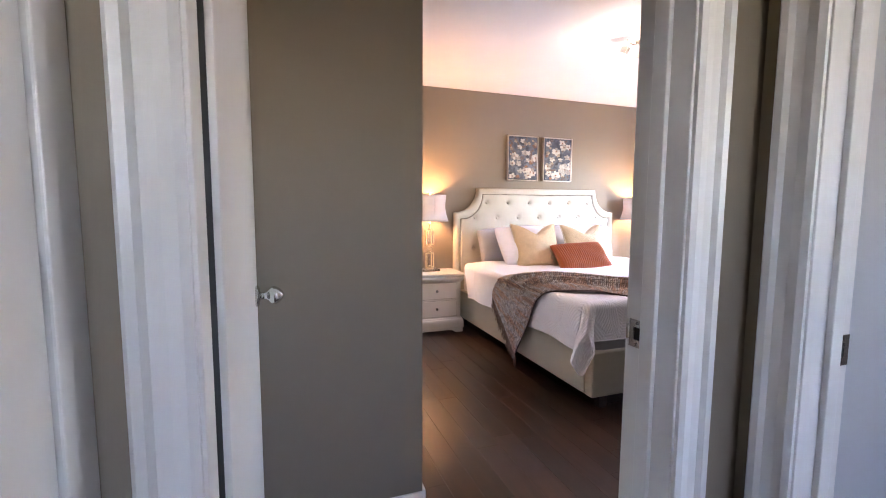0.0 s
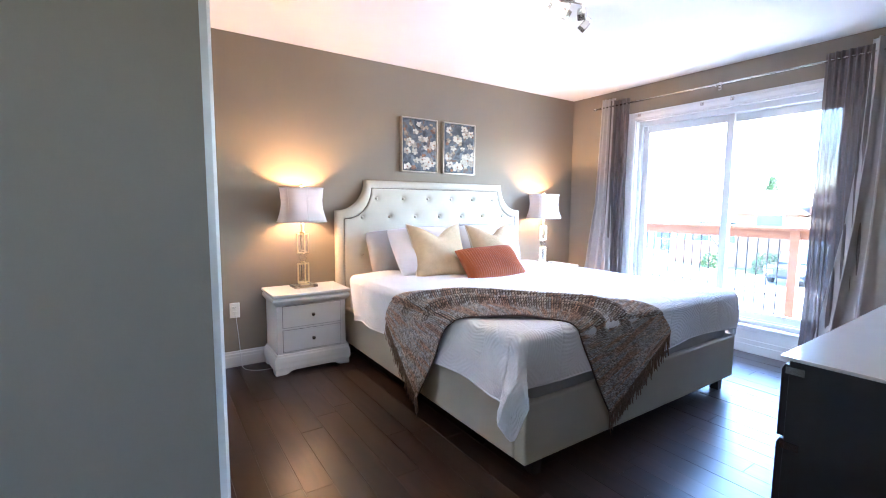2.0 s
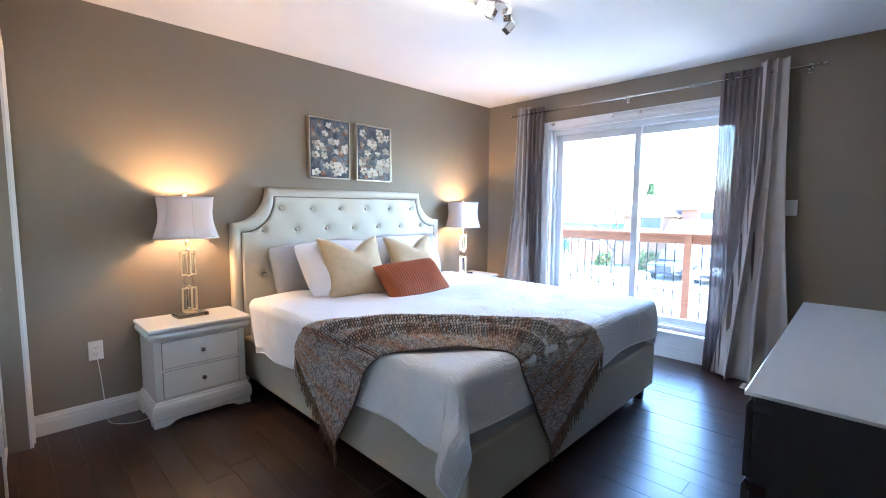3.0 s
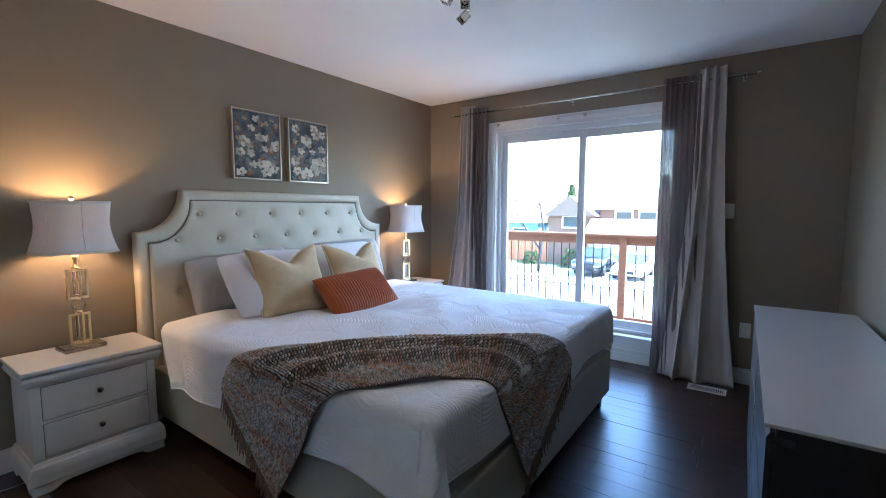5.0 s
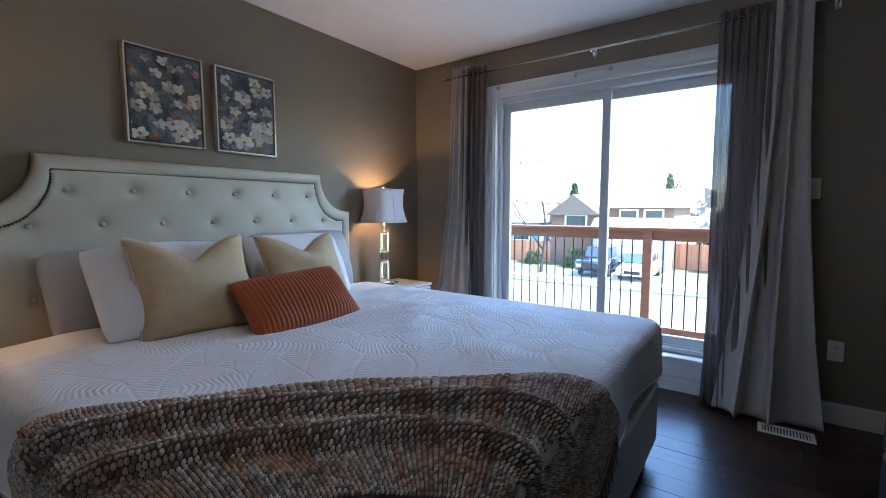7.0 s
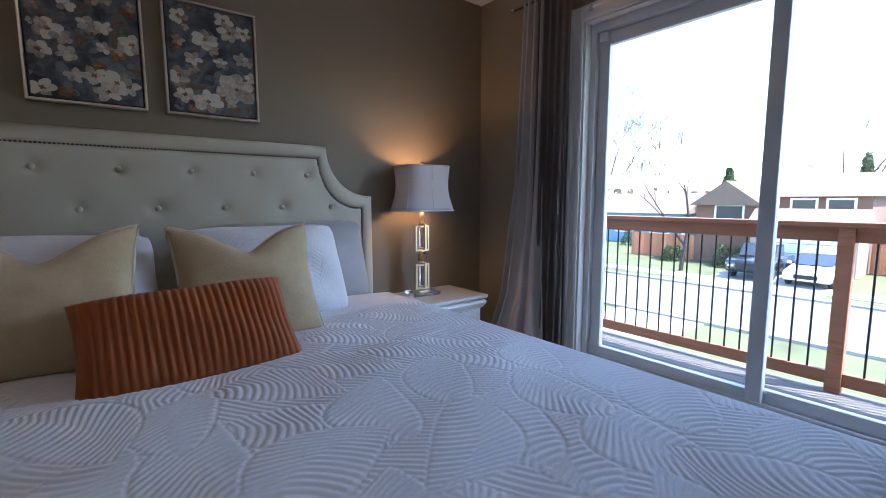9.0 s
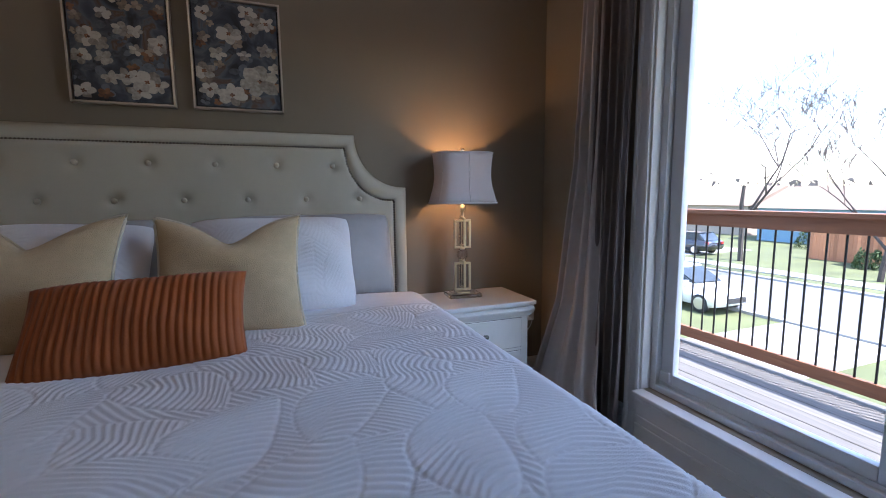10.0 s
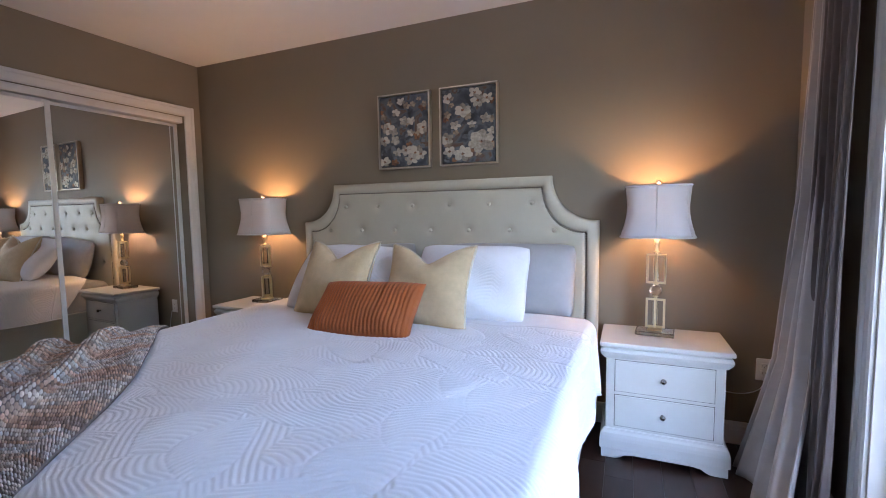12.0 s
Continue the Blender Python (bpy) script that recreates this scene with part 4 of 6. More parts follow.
def throw():
    n, m = 150, 80
    ci, co = catmull(INNER, n), catmull(OUTER, n)
    w = np.linspace(0, 1, m)
    g = ci[:, None, :] * (1 - w)[None, :, None] + co[:, None, :] * w[None, :, None]
    s = np.linspace(0, 1, n)[:, None]
    fold = 0.05 * np.exp(-((w[None] - 0.28 - 0.06 * np.sin(5 * s)) / 0.045) ** 2) + 0.052 * np.exp(-((w[None] - 0.60 - 0.07 * np.sin(4 * s + 1)) / 0.042) ** 2) + 0.004 * np.exp(-((w[None] - 0.93) / 0.05) ** 2) + 0.003 * np.exp(-((w[None] - 0.03) / 0.04) ** 2)
    fold = fold + 0.004 * np.sin(30 * s + 12 * w[None])
    du, dv = np.gradient(g, axis=1), np.gradient(g, axis=0)
    nr = np.cross(dv, du)
    nr /= np.maximum(np.linalg.norm(nr, axis=-1, keepdims=True), 1e-9)
    if nr[n // 2, m // 2, 2] < 0:
        nr = -nr
    fold = fold * np.clip((g[..., 2] - 0.56) / 0.1, 0.08, 1.0)
    g = g + nr * (fold + np.where(g[..., 2] < 0.64, 0.004, 0.012 + 0.014 * np.clip(w[None] / 0.12, 0, 1) * np.clip((1 - w[None]) / 0.08, 0.3, 1)))[..., None]
    t = thing("throw_blanket", "chunky knitted throw in brown, grey and cream yarn, fringed ends", "blanket", "", (BC, BY0, 0))
    g = g - np.array([BC, BY0, 0])
    uv = np.zeros((n, m, 2))
    uv[..., 0] = np.linspace(0, 1.9, n)[:, None]
    uv[..., 1] = w[None] * 0.9
    ob = part("knit", sheet(g, uv.tolist()), M_KNITBACK, t, "", True)
    thicken(ob, 0.012, 0.0)
    rnd = random.Random(4)
    # raised stitches in columns across the cloth
    du, dv = np.gradient(g, axis=1), np.gradient(g, axis=0)
    n2 = np.cross(dv, du)
    n2 /= np.maximum(np.linalg.norm(n2, axis=-1, keepdims=True), 1e-9)
    if n2[n // 2, m // 2, 2] < 0:
        n2 = -n2
    columns, rows_ = 160, 74
    ring = [(math.cos(k * math.pi / 3), math.sin(k * math.pi / 3)) for k in range(6)]
    vs, fs, cells = [], [], []

    def at(arr, a, b):
        a, b = min(max(a, 0.0), 1.0) * (n - 1.001), min(max(b, 0.0), 1.0) * (m - 1.001)
        i, j = int(a), int(b)
        fa, fb = a - i, b - j
        return arr[i, j] * (1 - fa) * (1 - fb) + arr[i + 1, j] * fa * (1 - fb) + arr[i, j + 1] * (1 - fa) * fb + arr[i + 1, j + 1] * fa * fb

    for i in range(columns):
        for j in range(rows_):
            a, b = (i + 0.5 + rnd.uniform(-0.08, 0.08)) / columns, (j + 0.5 + rnd.uniform(-0.1, 0.1)) / rows_
            p, nn, ax, ay = at(g, a, b), at(n2, a, b), at(dv, a, b) * (n / columns), at(du, a, b) * (m / rows_)
            hgt = rnd.uniform(0.005, 0.008)
            base = len(vs)
            for rr, hh in ((1.0, 0.003), (0.72, 0.003 + hgt * 0.8)):
                for cx, cy in ring:
                    vs.append(p + ax * (cx * 0.40 * rr + cy * 0.30 * rr) + ay * (cy * 0.62 * rr) + nn * (hh + 0.002))
            vs.append(p + nn * (0.005 + hgt))
            for k in range(6):
                q = (k + 1) % 6
                fs.append((base + k, base + q, base + 6 + q, base + 6 + k))
                fs.append((base + 6 + k, base + 6 + q, base + 12))
            cells.append(((i + 0.5) / 105.0, (j + 0.5) / 108.0))
    me = bpy.data.meshes.new("stitches")
    me.from_pydata([tuple(v) for v in vs], [], fs)
    layer = me.uv_layers.new(name="uv")
    flat_uv = np.repeat(np.array(cells, dtype=np.float32), 42, axis=0)
    layer.data.foreach_set("uv", flat_uv.ravel())
    bm = bmesh.new()
    bm.from_mesh(me)
    part("stitches", bm, M_THROW, t, "raised stitches of brown, rust, grey and cream yarn", True)
    bm = bmesh.new()
    for row, side in ((0, (-1, 0)), (n - 1, (0, -1))):
        for j in range(0, m, 1):
            p = Vector(g[row, j])
            for _ in range(2):
                ln = rnd.uniform(0.08, 0.13)
                pts = [p + Vector((rnd.uniform(-0.004, 0.004), rnd.uniform(-0.004, 0.004), 0.004))]
                drift = Vector((rnd.uniform(-0.012, 0.012), rnd.uniform(-0.012, 0.012), 0))
                for k in range(1, 4):
                    pts.append(p + drift * (k / 3) + Vector((rnd.uniform(-0.003, 0.003), rnd.uniform(-0.003, 0.003), -ln * k / 3)))
                add_tube(bm, pts, 0.0032, 4, 0.0022)
    tagged(part("fringe", bm, M_FRINGE, t, "twisted yarn fringe", True), kind="stuff")
    return t


throw()

# ---- nightstands ----


def nightstand(cx, cord):
    t = thing("nightstand", "white lacquered two-drawer nightstand with moulded top", "nightstand", "nightstands beside the bed", (cx, 4.235, 0))
    w, d, h = 0.545, 0.36, 0.60
    yf, yb = -0.19, 0.17
    part("carcass", box(-w / 2 + 0.012, w / 2 - 0.012, yf + 0.02, yb, 0.115, 0.515, 0.003), M_FURN, t)
    part("top", box(-w / 2 - 0.018, w / 2 + 0.018, yf - 0.018, yb + 0.012, h - 0.022, h, 0.006, 3), M_FURN, t)
    # ogee frieze under the top
    prof = [(0.0, 0.512), (0.006, 0.514), (0.012, 0.522), (0.022, 0.535), (0.028, 0.55), (0.024, 0.562), (0.014, 0.57), (0.018, 0.578), (0, 0.578)]
    def ring(profile, e=0.012):
        """A moulding carried round the front and both sides."""
        bm = bmesh.new()
        rows = []
        for o, z in profile:
            rows.append([bm.verts.new(v) for v in ((-w / 2 + e - o, yb, z), (-w / 2 + e - o, yf + 0.02 - o, z), (w / 2 - e + o, yf + 0.02 - o, z), (w / 2 - e + o, yb, z))])
        for a, b in zip(rows, rows[1:]):
            for k in range(3):
                bm.faces.new((a[k], a[k + 1], b[k + 1], b[k]))
        bmesh.ops.recalc_face_normals(bm, faces=bm.faces)
        return bm
    part("frieze", ring(prof), M_FURN, t, "ogee-moulded frieze drawer")
    part("base_moulding", ring([(0, 0.15), (0.008, 0.148), (0.012, 0.138), (0.02, 0.128), (0.024, 0.112), (0.026, 0.095), (0.026, 0.05), (0.018, 0.044), (0, 0.044)]), M_FURN, t)
    # bracket feet: a scalloped plinth in front and at the sides
    xs = w / 2 + 0.006
    curve = [(-xs, 0.0), (-xs, 0.055), (xs, 0.055), (xs, 0.0), (xs - 0.07, 0.0), (xs - 0.09, 0.008), (xs - 0.11, 0.022), (xs - 0.15, 0.028), (-xs + 0.15, 0.028), (-xs + 0.11, 0.022), (-xs + 0.09, 0.008), (-xs + 0.07, 0.0)]
    part("plinth", prism(curve, yf, yf + 0.018), M_FURN, t)
    for s in (-1, 1):
        part("side_plinth", prism([(yf + 0.019, 0.0), (yf + 0.019, 0.055), (yb, 0.055), (yb, 0.0), (yb - 0.06, 0.0), (yb - 0.09, 0.025), (yf + 0.11, 0.025), (yf + 0.08, 0.0)], s * xs, s * (xs - 0.018), "yz"), M_FURN, t)
    for za, zb in ((0.165, 0.325), (0.345, 0.505)):
        dr = part("drawer", box(-w / 2 + 0.055, w / 2 - 0.055, yf + 0.014, yf + 0.03, za, zb, 0.003), M_FURN, t)
        part("shadow_gap", boxes([(-w / 2 + 0.053, w / 2 - 0.053, yf + 0.0185, yf + 0.0195, za - 0.002, zb + 0.002)]), M_SLOT, dr)
        zc = (za + zb) / 2 + 0.004
        part("knob", lathe([(0.007, 0.0), (0.0055, 0.004), (0.0055, 0.012), (0.012, 0.018), (0.0135, 0.024), (0.010, 0.029), (0, 0.031)], 18, pose(0, yf + 0.014, zc, 90, 0, 0)), M_KNOB, dr, "polished dark nickel knob", True)
    return t


nightstand(1.50, True)
nightstand(4.196, False)


# ---- table lamps ----


def table_lamp(cx, turn):
    t = thing("table_lamp", "lit gold-framed table lamp with crystal ball and white bell shade", "table lamp", "bedside lamps", (cx, 4.275, 0.60), turn)
    part("base_plate", box(-0.092, 0.092, -0.065, 0.065, 0.0005, 0.022, 0.004), M_CRYSTAL, t, "clear crystal slab")
    part("base_cap", box(-0.035, 0.035, -0.03, 0.03, 0.022, 0.028, 0.002), M_GOLD, t)

    def open_frame(z0, z1):
        b = 0.0055
        rows = []
        for ax in (0, 1):
            h = 0.047 if ax == 0 else 0.045
            zz0, zz1 = (z0, z1) if ax == 0 else (z0 + 0.011, z1 + 0.011)
            for s in (-h, h - 2 * b):
                rows.append((s, s + 2 * b, -b, b, zz0, zz1) if ax == 0 else (-b, b, s, s + 2 * b, zz0, zz1))
            for z in (zz0, zz1 - 2 * b):
                rows.append((-h + 2 * b, h - 2 * b, -b, b, z, z + 2 * b) if ax == 0 else (-b + 0.0005, b - 0.0005, -h + 2 * b, h - 2 * b, z, z + 2 * b))
        return boxes(rows, 0.001)
    part("frame", open_frame(0.034, 0.19), M_GOLD, t, "interlocked gold rectangle frames")
    part("frame", open_frame(0.268, 0.424), M_GOLD, t, "interlocked gold rectangle frames")
    part("crystal_core", box(-0.014, 0.014, -0.014, 0.014, 0.05, 0.178, 0.003), M_CRYSTAL, t)
    part("crystal_core", box(-0.014, 0.014, -0.014, 0.014, 0.284, 0.412, 0.003), M_CRYSTAL, t)
    bm = bmesh.new()
    bmesh.ops.create_icosphere(bm, subdivisions=2, radius=0.031, matrix=pose(0, 0, 0.234))
    part("crystal_ball", bm, M_CRYSTAL, t, "faceted crystal ball")
    part("collar", lathe([(0.012, 0.198), (0.014, 0.202), (0.010, 0.206)], 16), M_GOLD, t, "", True)
    part("collar", lathe([(0.010, 0.262), (0.014, 0.266), (0.012, 0.27)], 16), M_GOLD, t, "", True)
    part("neck", lathe([(0.016, 0.435), (0.010, 0.44), (0.009, 0.47), (0.014, 0.475), (0.014, 0.50), (0.006, 0.505), (0.006, 0.53)], 16), M_GOLD, t, "", True)
    # bell shade with six cut corners, curved in at the waist
    zb, zt = 0.515, 0.775
    bm = bmesh.new()
    rows, seams = [], []
    steps = 14
    for i in range(steps + 1):
        f = i / steps
        z = zb + (zt - zb) * f
        r = 0.172 + (0.150 - 0.172) * f - 0.020 * math.sin(math.pi * f) ** 1.2 * (1 - 0.2 * f)
        ring = []
        for k in range(48):
            a = 2 * math.pi * k / 48
            sx, sy = abs(math.cos(a)), abs(math.sin(a))
            q = (sx ** 3.4 + sy ** 3.4) ** (-1 / 3.4)
            ring.append(bm.verts.new((r * q * math.cos(a) * 1.02, r * q * math.sin(a) * 0.86, z)))
        rows.append(ring)
    for a, b in zip(rows, rows[1:]):
        for k in range(48):
            bm.faces.new((a[k], a[(k + 1) % 48], b[(k + 1) % 48], b[k]))
    lines = [[Vector(rows[i][k].co) for i in range(steps + 1)] for k in (5, 12, 19, 29, 36, 43)]
    hoops = [[Vector(v.co) for v in rows[j]] + [Vector(rows[j][0].co), Vector(rows[j][1].co)] for j in (0, steps)]
    sh = thicken(part("shade", bm, M_SHADE, t, "white silk bell shade with cut corners", True), 0.0015)
    for ln in lines:
        part("seam", tube(ln, 0.0022, 6), M_SHADETRIM, sh, "corded seam", True)
    for hp in hoops:
        part("rim", tube(hp, 0.004, 6), M_SHADETRIM, sh, "corded rim", True)
    part("spider", tube([(-0.14, 0, zt - 0.012), (0, 0, zt - 0.006), (0.14, 0, zt - 0.012)], 0.0018, 6), M_CHROME, t)
    part("finial", lathe([(0.007, zt - 0.008), (0.004, zt + 0.004), (0.010, zt + 0.009), (0.0145, zt + 0.019), (0.010, zt + 0.03), (0, zt + 0.033)], 18), M_CHROME, t, "round polished finial", True)
    part("bulb", lathe([(0.012, 0.53), (0.014, 0.55), (0.029, 0.60), (0.030, 0.625), (0.02, 0.65), (0, 0.658)], 16), M_BULB, t, "glowing warm bulb", True)
    lamp = new("lamp_light", bpy.data.lights.new("lamp_light", "POINT"))
    lamp.data.energy, lamp.data.color, lamp.data.shadow_soft_size = LAMP_W, (1.0, 0.52, 0.19), 0.025
    lamp.location = (cx, 4.275, 0.60 + 0.665)
    return t


LAMP_W = 1.0
table_lamp(1.50, 4)
table_lamp(4.166, -6)

# ---- pictures over the bed ----


def art_mat(seed):
    m = mat("dark_blue_grey_canvas", (0.1, 0.12, 0.15), 0.6)
    n, l = m.node_tree.nodes, m.node_tree.links
    p = n["Principled BSDF"]
    tc = n.new("ShaderNodeTexCoord")
    mp = n.new("ShaderNodeMapping")
    mp.inputs["Location"].default_value = (seed * 3.1, seed * 1.7, seed)
    l.new(tc.outputs["Object"], mp.inputs[0])
    a = n.new("ShaderNodeTexNoise")
    a.inputs["Scale"].default_value, a.inputs["Detail"].default_value, a.inputs["Distortion"].default_value = 7.0, 8.0, 1.5
    l.new(mp.outputs[0], a.inputs["Vector"])
    r = n.new("ShaderNodeValToRGB")
    e = r.color_ramp.elements
    e[0].position, e[0].color = 0.34, (0.03, 0.032, 0.04, 1)
    e[1].position, e[1].color = 0.5, (0.07, 0.085, 0.11, 1)
    for pos_, c in ((0.58, (0.13, 0.145, 0.165)), (0.66, (0.13, 0.075, 0.05)), (0.74, (0.2, 0.2, 0.2))):
        el = e.new(pos_)
        el.color = (*c, 1)
    l.new(a.outputs[0], r.inputs[0])
    l.new(r.outputs[0], p.inputs["Base Color"])
    return m


def petal_mat(name, dark, light):
    """Oil paint, shaded from stroke to stroke."""
    m = mat(name, light, 0.55, bump=0.5, bscale=220)
    n, l = m.node_tree.nodes, m.node_tree.links
    geo = n.new("ShaderNodeNewGeometry")
    tc = n.new("ShaderNodeTexCoord")
    ns = n.new("ShaderNodeTexNoise")
    ns.inputs["Scale"].default_value, ns.inputs["Detail"].default_value = 70.0, 5.0
    l.new(tc.outputs["Object"], ns.inputs["Vector"])
    ad = n.new("ShaderNodeMath")
    ad.operation = "MULTIPLY_ADD"
    ad.inputs[1].default_value, ad.inputs[2].default_value = 1.3, -0.5
    l.new(ns.outputs[0], ad.inputs[0])
    su = n.new("ShaderNodeMath")
    l.new(ad.outputs[0], su.inputs[0])
    l.new(geo.outputs["Random Per Island"], su.inputs[1])
    mx = n.new("ShaderNodeMix")
    mx.data_type = "RGBA"
    mx.inputs["A"].default_value, mx.inputs["B"].default_value = (*dark, 1), (*light, 1)
    l.new(su.outputs[0], mx.inputs["Factor"])
    l.new(mx.outputs["Result"], n["Principled BSDF"].inputs["Base Color"])
    return m


M_PETAL = [petal_mat("cream_paint", (0.2, 0.17, 0.14), (0.6, 0.56, 0.48)), petal_mat("tan_paint", (0.14, 0.11, 0.09), (0.42, 0.33, 0.24)), petal_mat("ochre_paint", (0.07, 0.04, 0.03), (0.3, 0.14, 0.07)), petal_mat("slate_paint", (0.03, 0.035, 0.045), (0.16, 0.18, 0.21))]


def daubs(rnd, spots, w, h):
    """Painted petals: small flat strokes in rings."""
    bm = bmesh.new()
    for i, (cx, cz, r, k) in enumerate(spots):
        r *= 1.2
        tilt = rnd.uniform(0, 6.28)
        for j in range(k):
            a = tilt + j * 2 * math.pi / k + rnd.uniform(-0.2, 0.2)
            ln, wd = r * rnd.uniform(0.85, 1.15), r * rnd.uniform(0.42, 0.56)
            off = r * 0.56
            px, pz = cx + off * math.cos(a), cz + off * math.sin(a) * 0.8
            vs = []
            for q in range(12):
                b = 2 * math.pi * q / 12
                lx, lz = ln / 2 * math.cos(b) * rnd.uniform(0.85, 1.12), wd * math.sin(b) * 0.8 * rnd.uniform(0.85, 1.12)
                x, z = px + lx * math.cos(a) - lz * math.sin(a), pz + (lx * math.sin(a) + lz * math.cos(a)) * 0.85
                x, z = max(-w / 2 + 0.004, min(w / 2 - 0.004, x)), max(-h / 2 + 0.004, min(h / 2 - 0.004, z))
                vs.append(bm.verts.new((x, -0.0155 - 0.00012 * i - 0.00002 * j, z)))
            try:
                bm.faces.new(vs)
            except ValueError:
                pass
    return bm


def picture(cx, seed, flowers):
    w, h = 0.384, 0.492
    t = thing("picture", "painting of cream flowers on blue grey, thin champagne frame", "picture", "pair of flower paintings", (cx, 4.41, 1.803))
    fw = 0.009
    part("frame", boxes([(-w / 2, -w / 2 + fw, -0.022, 0.018, -h / 2, h / 2), (w / 2 - fw, w / 2, -0.022, 0.018, -h / 2, h / 2), (-w / 2 + fw, w / 2 - fw, -0.022, 0.018, h / 2 - fw, h / 2), (-w / 2 + fw, w / 2 - fw, -0.022, 0.018, -h / 2, -h / 2 + fw)], 0.0012), M_FRAME, t)
    cw, ch = w - 2 * fw - 0.012, h - 2 * fw - 0.012
    part("backing", box(-w / 2 + fw, w / 2 - fw, 0.004, 0.016, -h / 2 + fw, h / 2 - fw), M_SLOT, t)
    can = part("canvas", box(-cw / 2, cw / 2, -0.015, 0.003, -ch / 2, ch / 2, 0.001), art_mat(seed), t, "painted canvas")
    rnd = random.Random(seed)
    small = [(rnd.uniform(-0.17, 0.17), rnd.uniform(-0.22, 0.2), rnd.uniform(0.014, 0.026), 5) for _ in range(26)]
    tagged(part("dark_stroke", daubs(rnd, [(rnd.uniform(-0.17, 0.17), rnd.uniform(-0.23, 0.22), rnd.uniform(0.015, 0.04), 3) for _ in range(16)], cw, ch), M_PETAL[3], can), kind="stuff")
    for k, mt in ((2, M_PETAL[2]), (1, M_PETAL[1])):
        bm = daubs(rnd, small[k::3], cw, ch)
        bmesh.ops.translate(bm, vec=(0, -0.0025 * (3 - k), 0), verts=bm.verts)
        tagged(part("brush_stroke", bm, mt, can), kind="stuff")
    bm = daubs(rnd, flowers, cw, ch)
    bmesh.ops.translate(bm, vec=(0, -0.008, 0), verts=bm.verts)
    tagged(part("blossom", bm, M_PETAL[0], can, "cream painted blossom"), kind="stuff")
    bm = daubs(rnd, [(x, z, 0.009, 4) for x, z, r, k in flowers if r > 0.03], cw, ch)
    bmesh.ops.translate(bm, vec=(0, -0.012, 0), verts=bm.verts)
    tagged(part("blossom_centre", bm, M_PETAL[2], can), kind="stuff")
    return t


picture(2.634, 3, [(-0.01, 0.19, 0.026, 5), (-0.05, 0.12, 0.026, 5), (0.01, 0.065, 0.03, 5), (0.06, 0.06, 0.026, 5), (-0.11, 0.02, 0.042, 6), (-0.07, 0.0, 0.03, 5), (0.15, 0.01, 0.042, 6), (0.06, -0.02, 0.024, 5), (-0.14, -0.06, 0.034, 5), (-0.06, -0.06, 0.03, 5), (0.02, -0.13, 0.036, 5), (0.09, -0.15, 0.05, 6), (0.13, -0.16, 0.034, 5), (-0.04, -0.14, 0.028, 5), (0.06, -0.19, 0.04, 5), (-0.14, -0.2, 0.036, 5)])
picture(3.088, 8, [(-0.13, 0.17, 0.032, 5), (0.05, 0.19, 0.034, 5), (0.07, 0.14, 0.04, 6), (0.13, 0.15, 0.032, 5), (-0.03, 0.09, 0.045, 6), (0.12, 0.03, 0.03, 5), (-0.08, 0.0, 0.03, 5), (0.03, 0.0, 0.024, 5), (-0.14, -0.08, 0.04, 5), (0.09, -0.11, 0.072, 6), (-0.12, -0.16, 0.036, 5), (-0.03, -0.18, 0.05, 6), (0.16, -0.05, 0.026, 5)])

# ---- dresser ----
dz = 0.79
dr_t = thing("dresser", "low black-brown six-drawer dresser with a white glass top", "dresser", "", (3.005, 1.114, 0), 1.0)
DX, DYF, DYB = 0.858, 0.235, -0.205
part("carcass", box(-DX + 0.001, DX - 0.001, DYB, DYF - 0.02, 0.03, dz - 0.012, 0.002), M_DRESS, dr_t)
part("plinth", box(-DX + 0.03, DX - 0.03, DYB + 0.02, DYF - 0.05, 0.0, 0.03), M_DRESS, dr_t)
part("glass_top", box(-DX - 0.002, DX + 0.002, DYB, DYF + 0.006, dz - 0.0115, dz, 0.002), M_GLASSTOP, dr_t, "white back-painted glass top")
for c in range(2):
    for r in range(3):
        za = 0.05 + r * 0.241
        xa = -DX + 0.006 + c * DX
        part("drawer", prism([(DYF - 0.019, za), (DYF, za), (DYF, za + 0.215), (DYF - 0.008, za + 0.232), (DYF - 0.019, za + 0.232)], xa, xa + DX - 0.012, "yz"), M_DRESS, dr_t, "drawer front with a bevelled finger edge")
for s in (-1, 1):
    for r in range(3):
        part("side_notch", box(s * (DX + 0.0015) - 0.001, s * (DX + 0.0015) + 0.001, DYF - 0.06, DYF - 0.012, 0.05 + r * 0.241 + 0.205, 0.05 + r * 0.241 + 0.228), M_KNOB, dr_t, "metal-lined finger notch")

# ---- ceiling spot rail ----
spot_t = thing("ceiling_spotlight", "chrome four-arm ceiling spotlight with square swivel heads", "ceiling light", "", (2.635, 2.68, H))
part("canopy", lathe([(0.0, 0.0), (0.06, 0.0), (0.062, -0.012), (0.05, -0.024), (0.015, -0.028), (0.0, -0.028)], 28), M_CHROME, spot_t, "", True)
barpts = catmull([(-0.18, -0.03, -0.035), (-0.1, 0.015, -0.035), (0.0, 0.0, -0.035), (0.1, -0.02, -0.035), (0.2, 0.045, -0.04), (0.29, 0.07, -0.05)], 30)
part("bar", tube([tuple(p) for p in barpts], 0.006, 10), M_CHROME, spot_t, "wavy chrome bar", True)
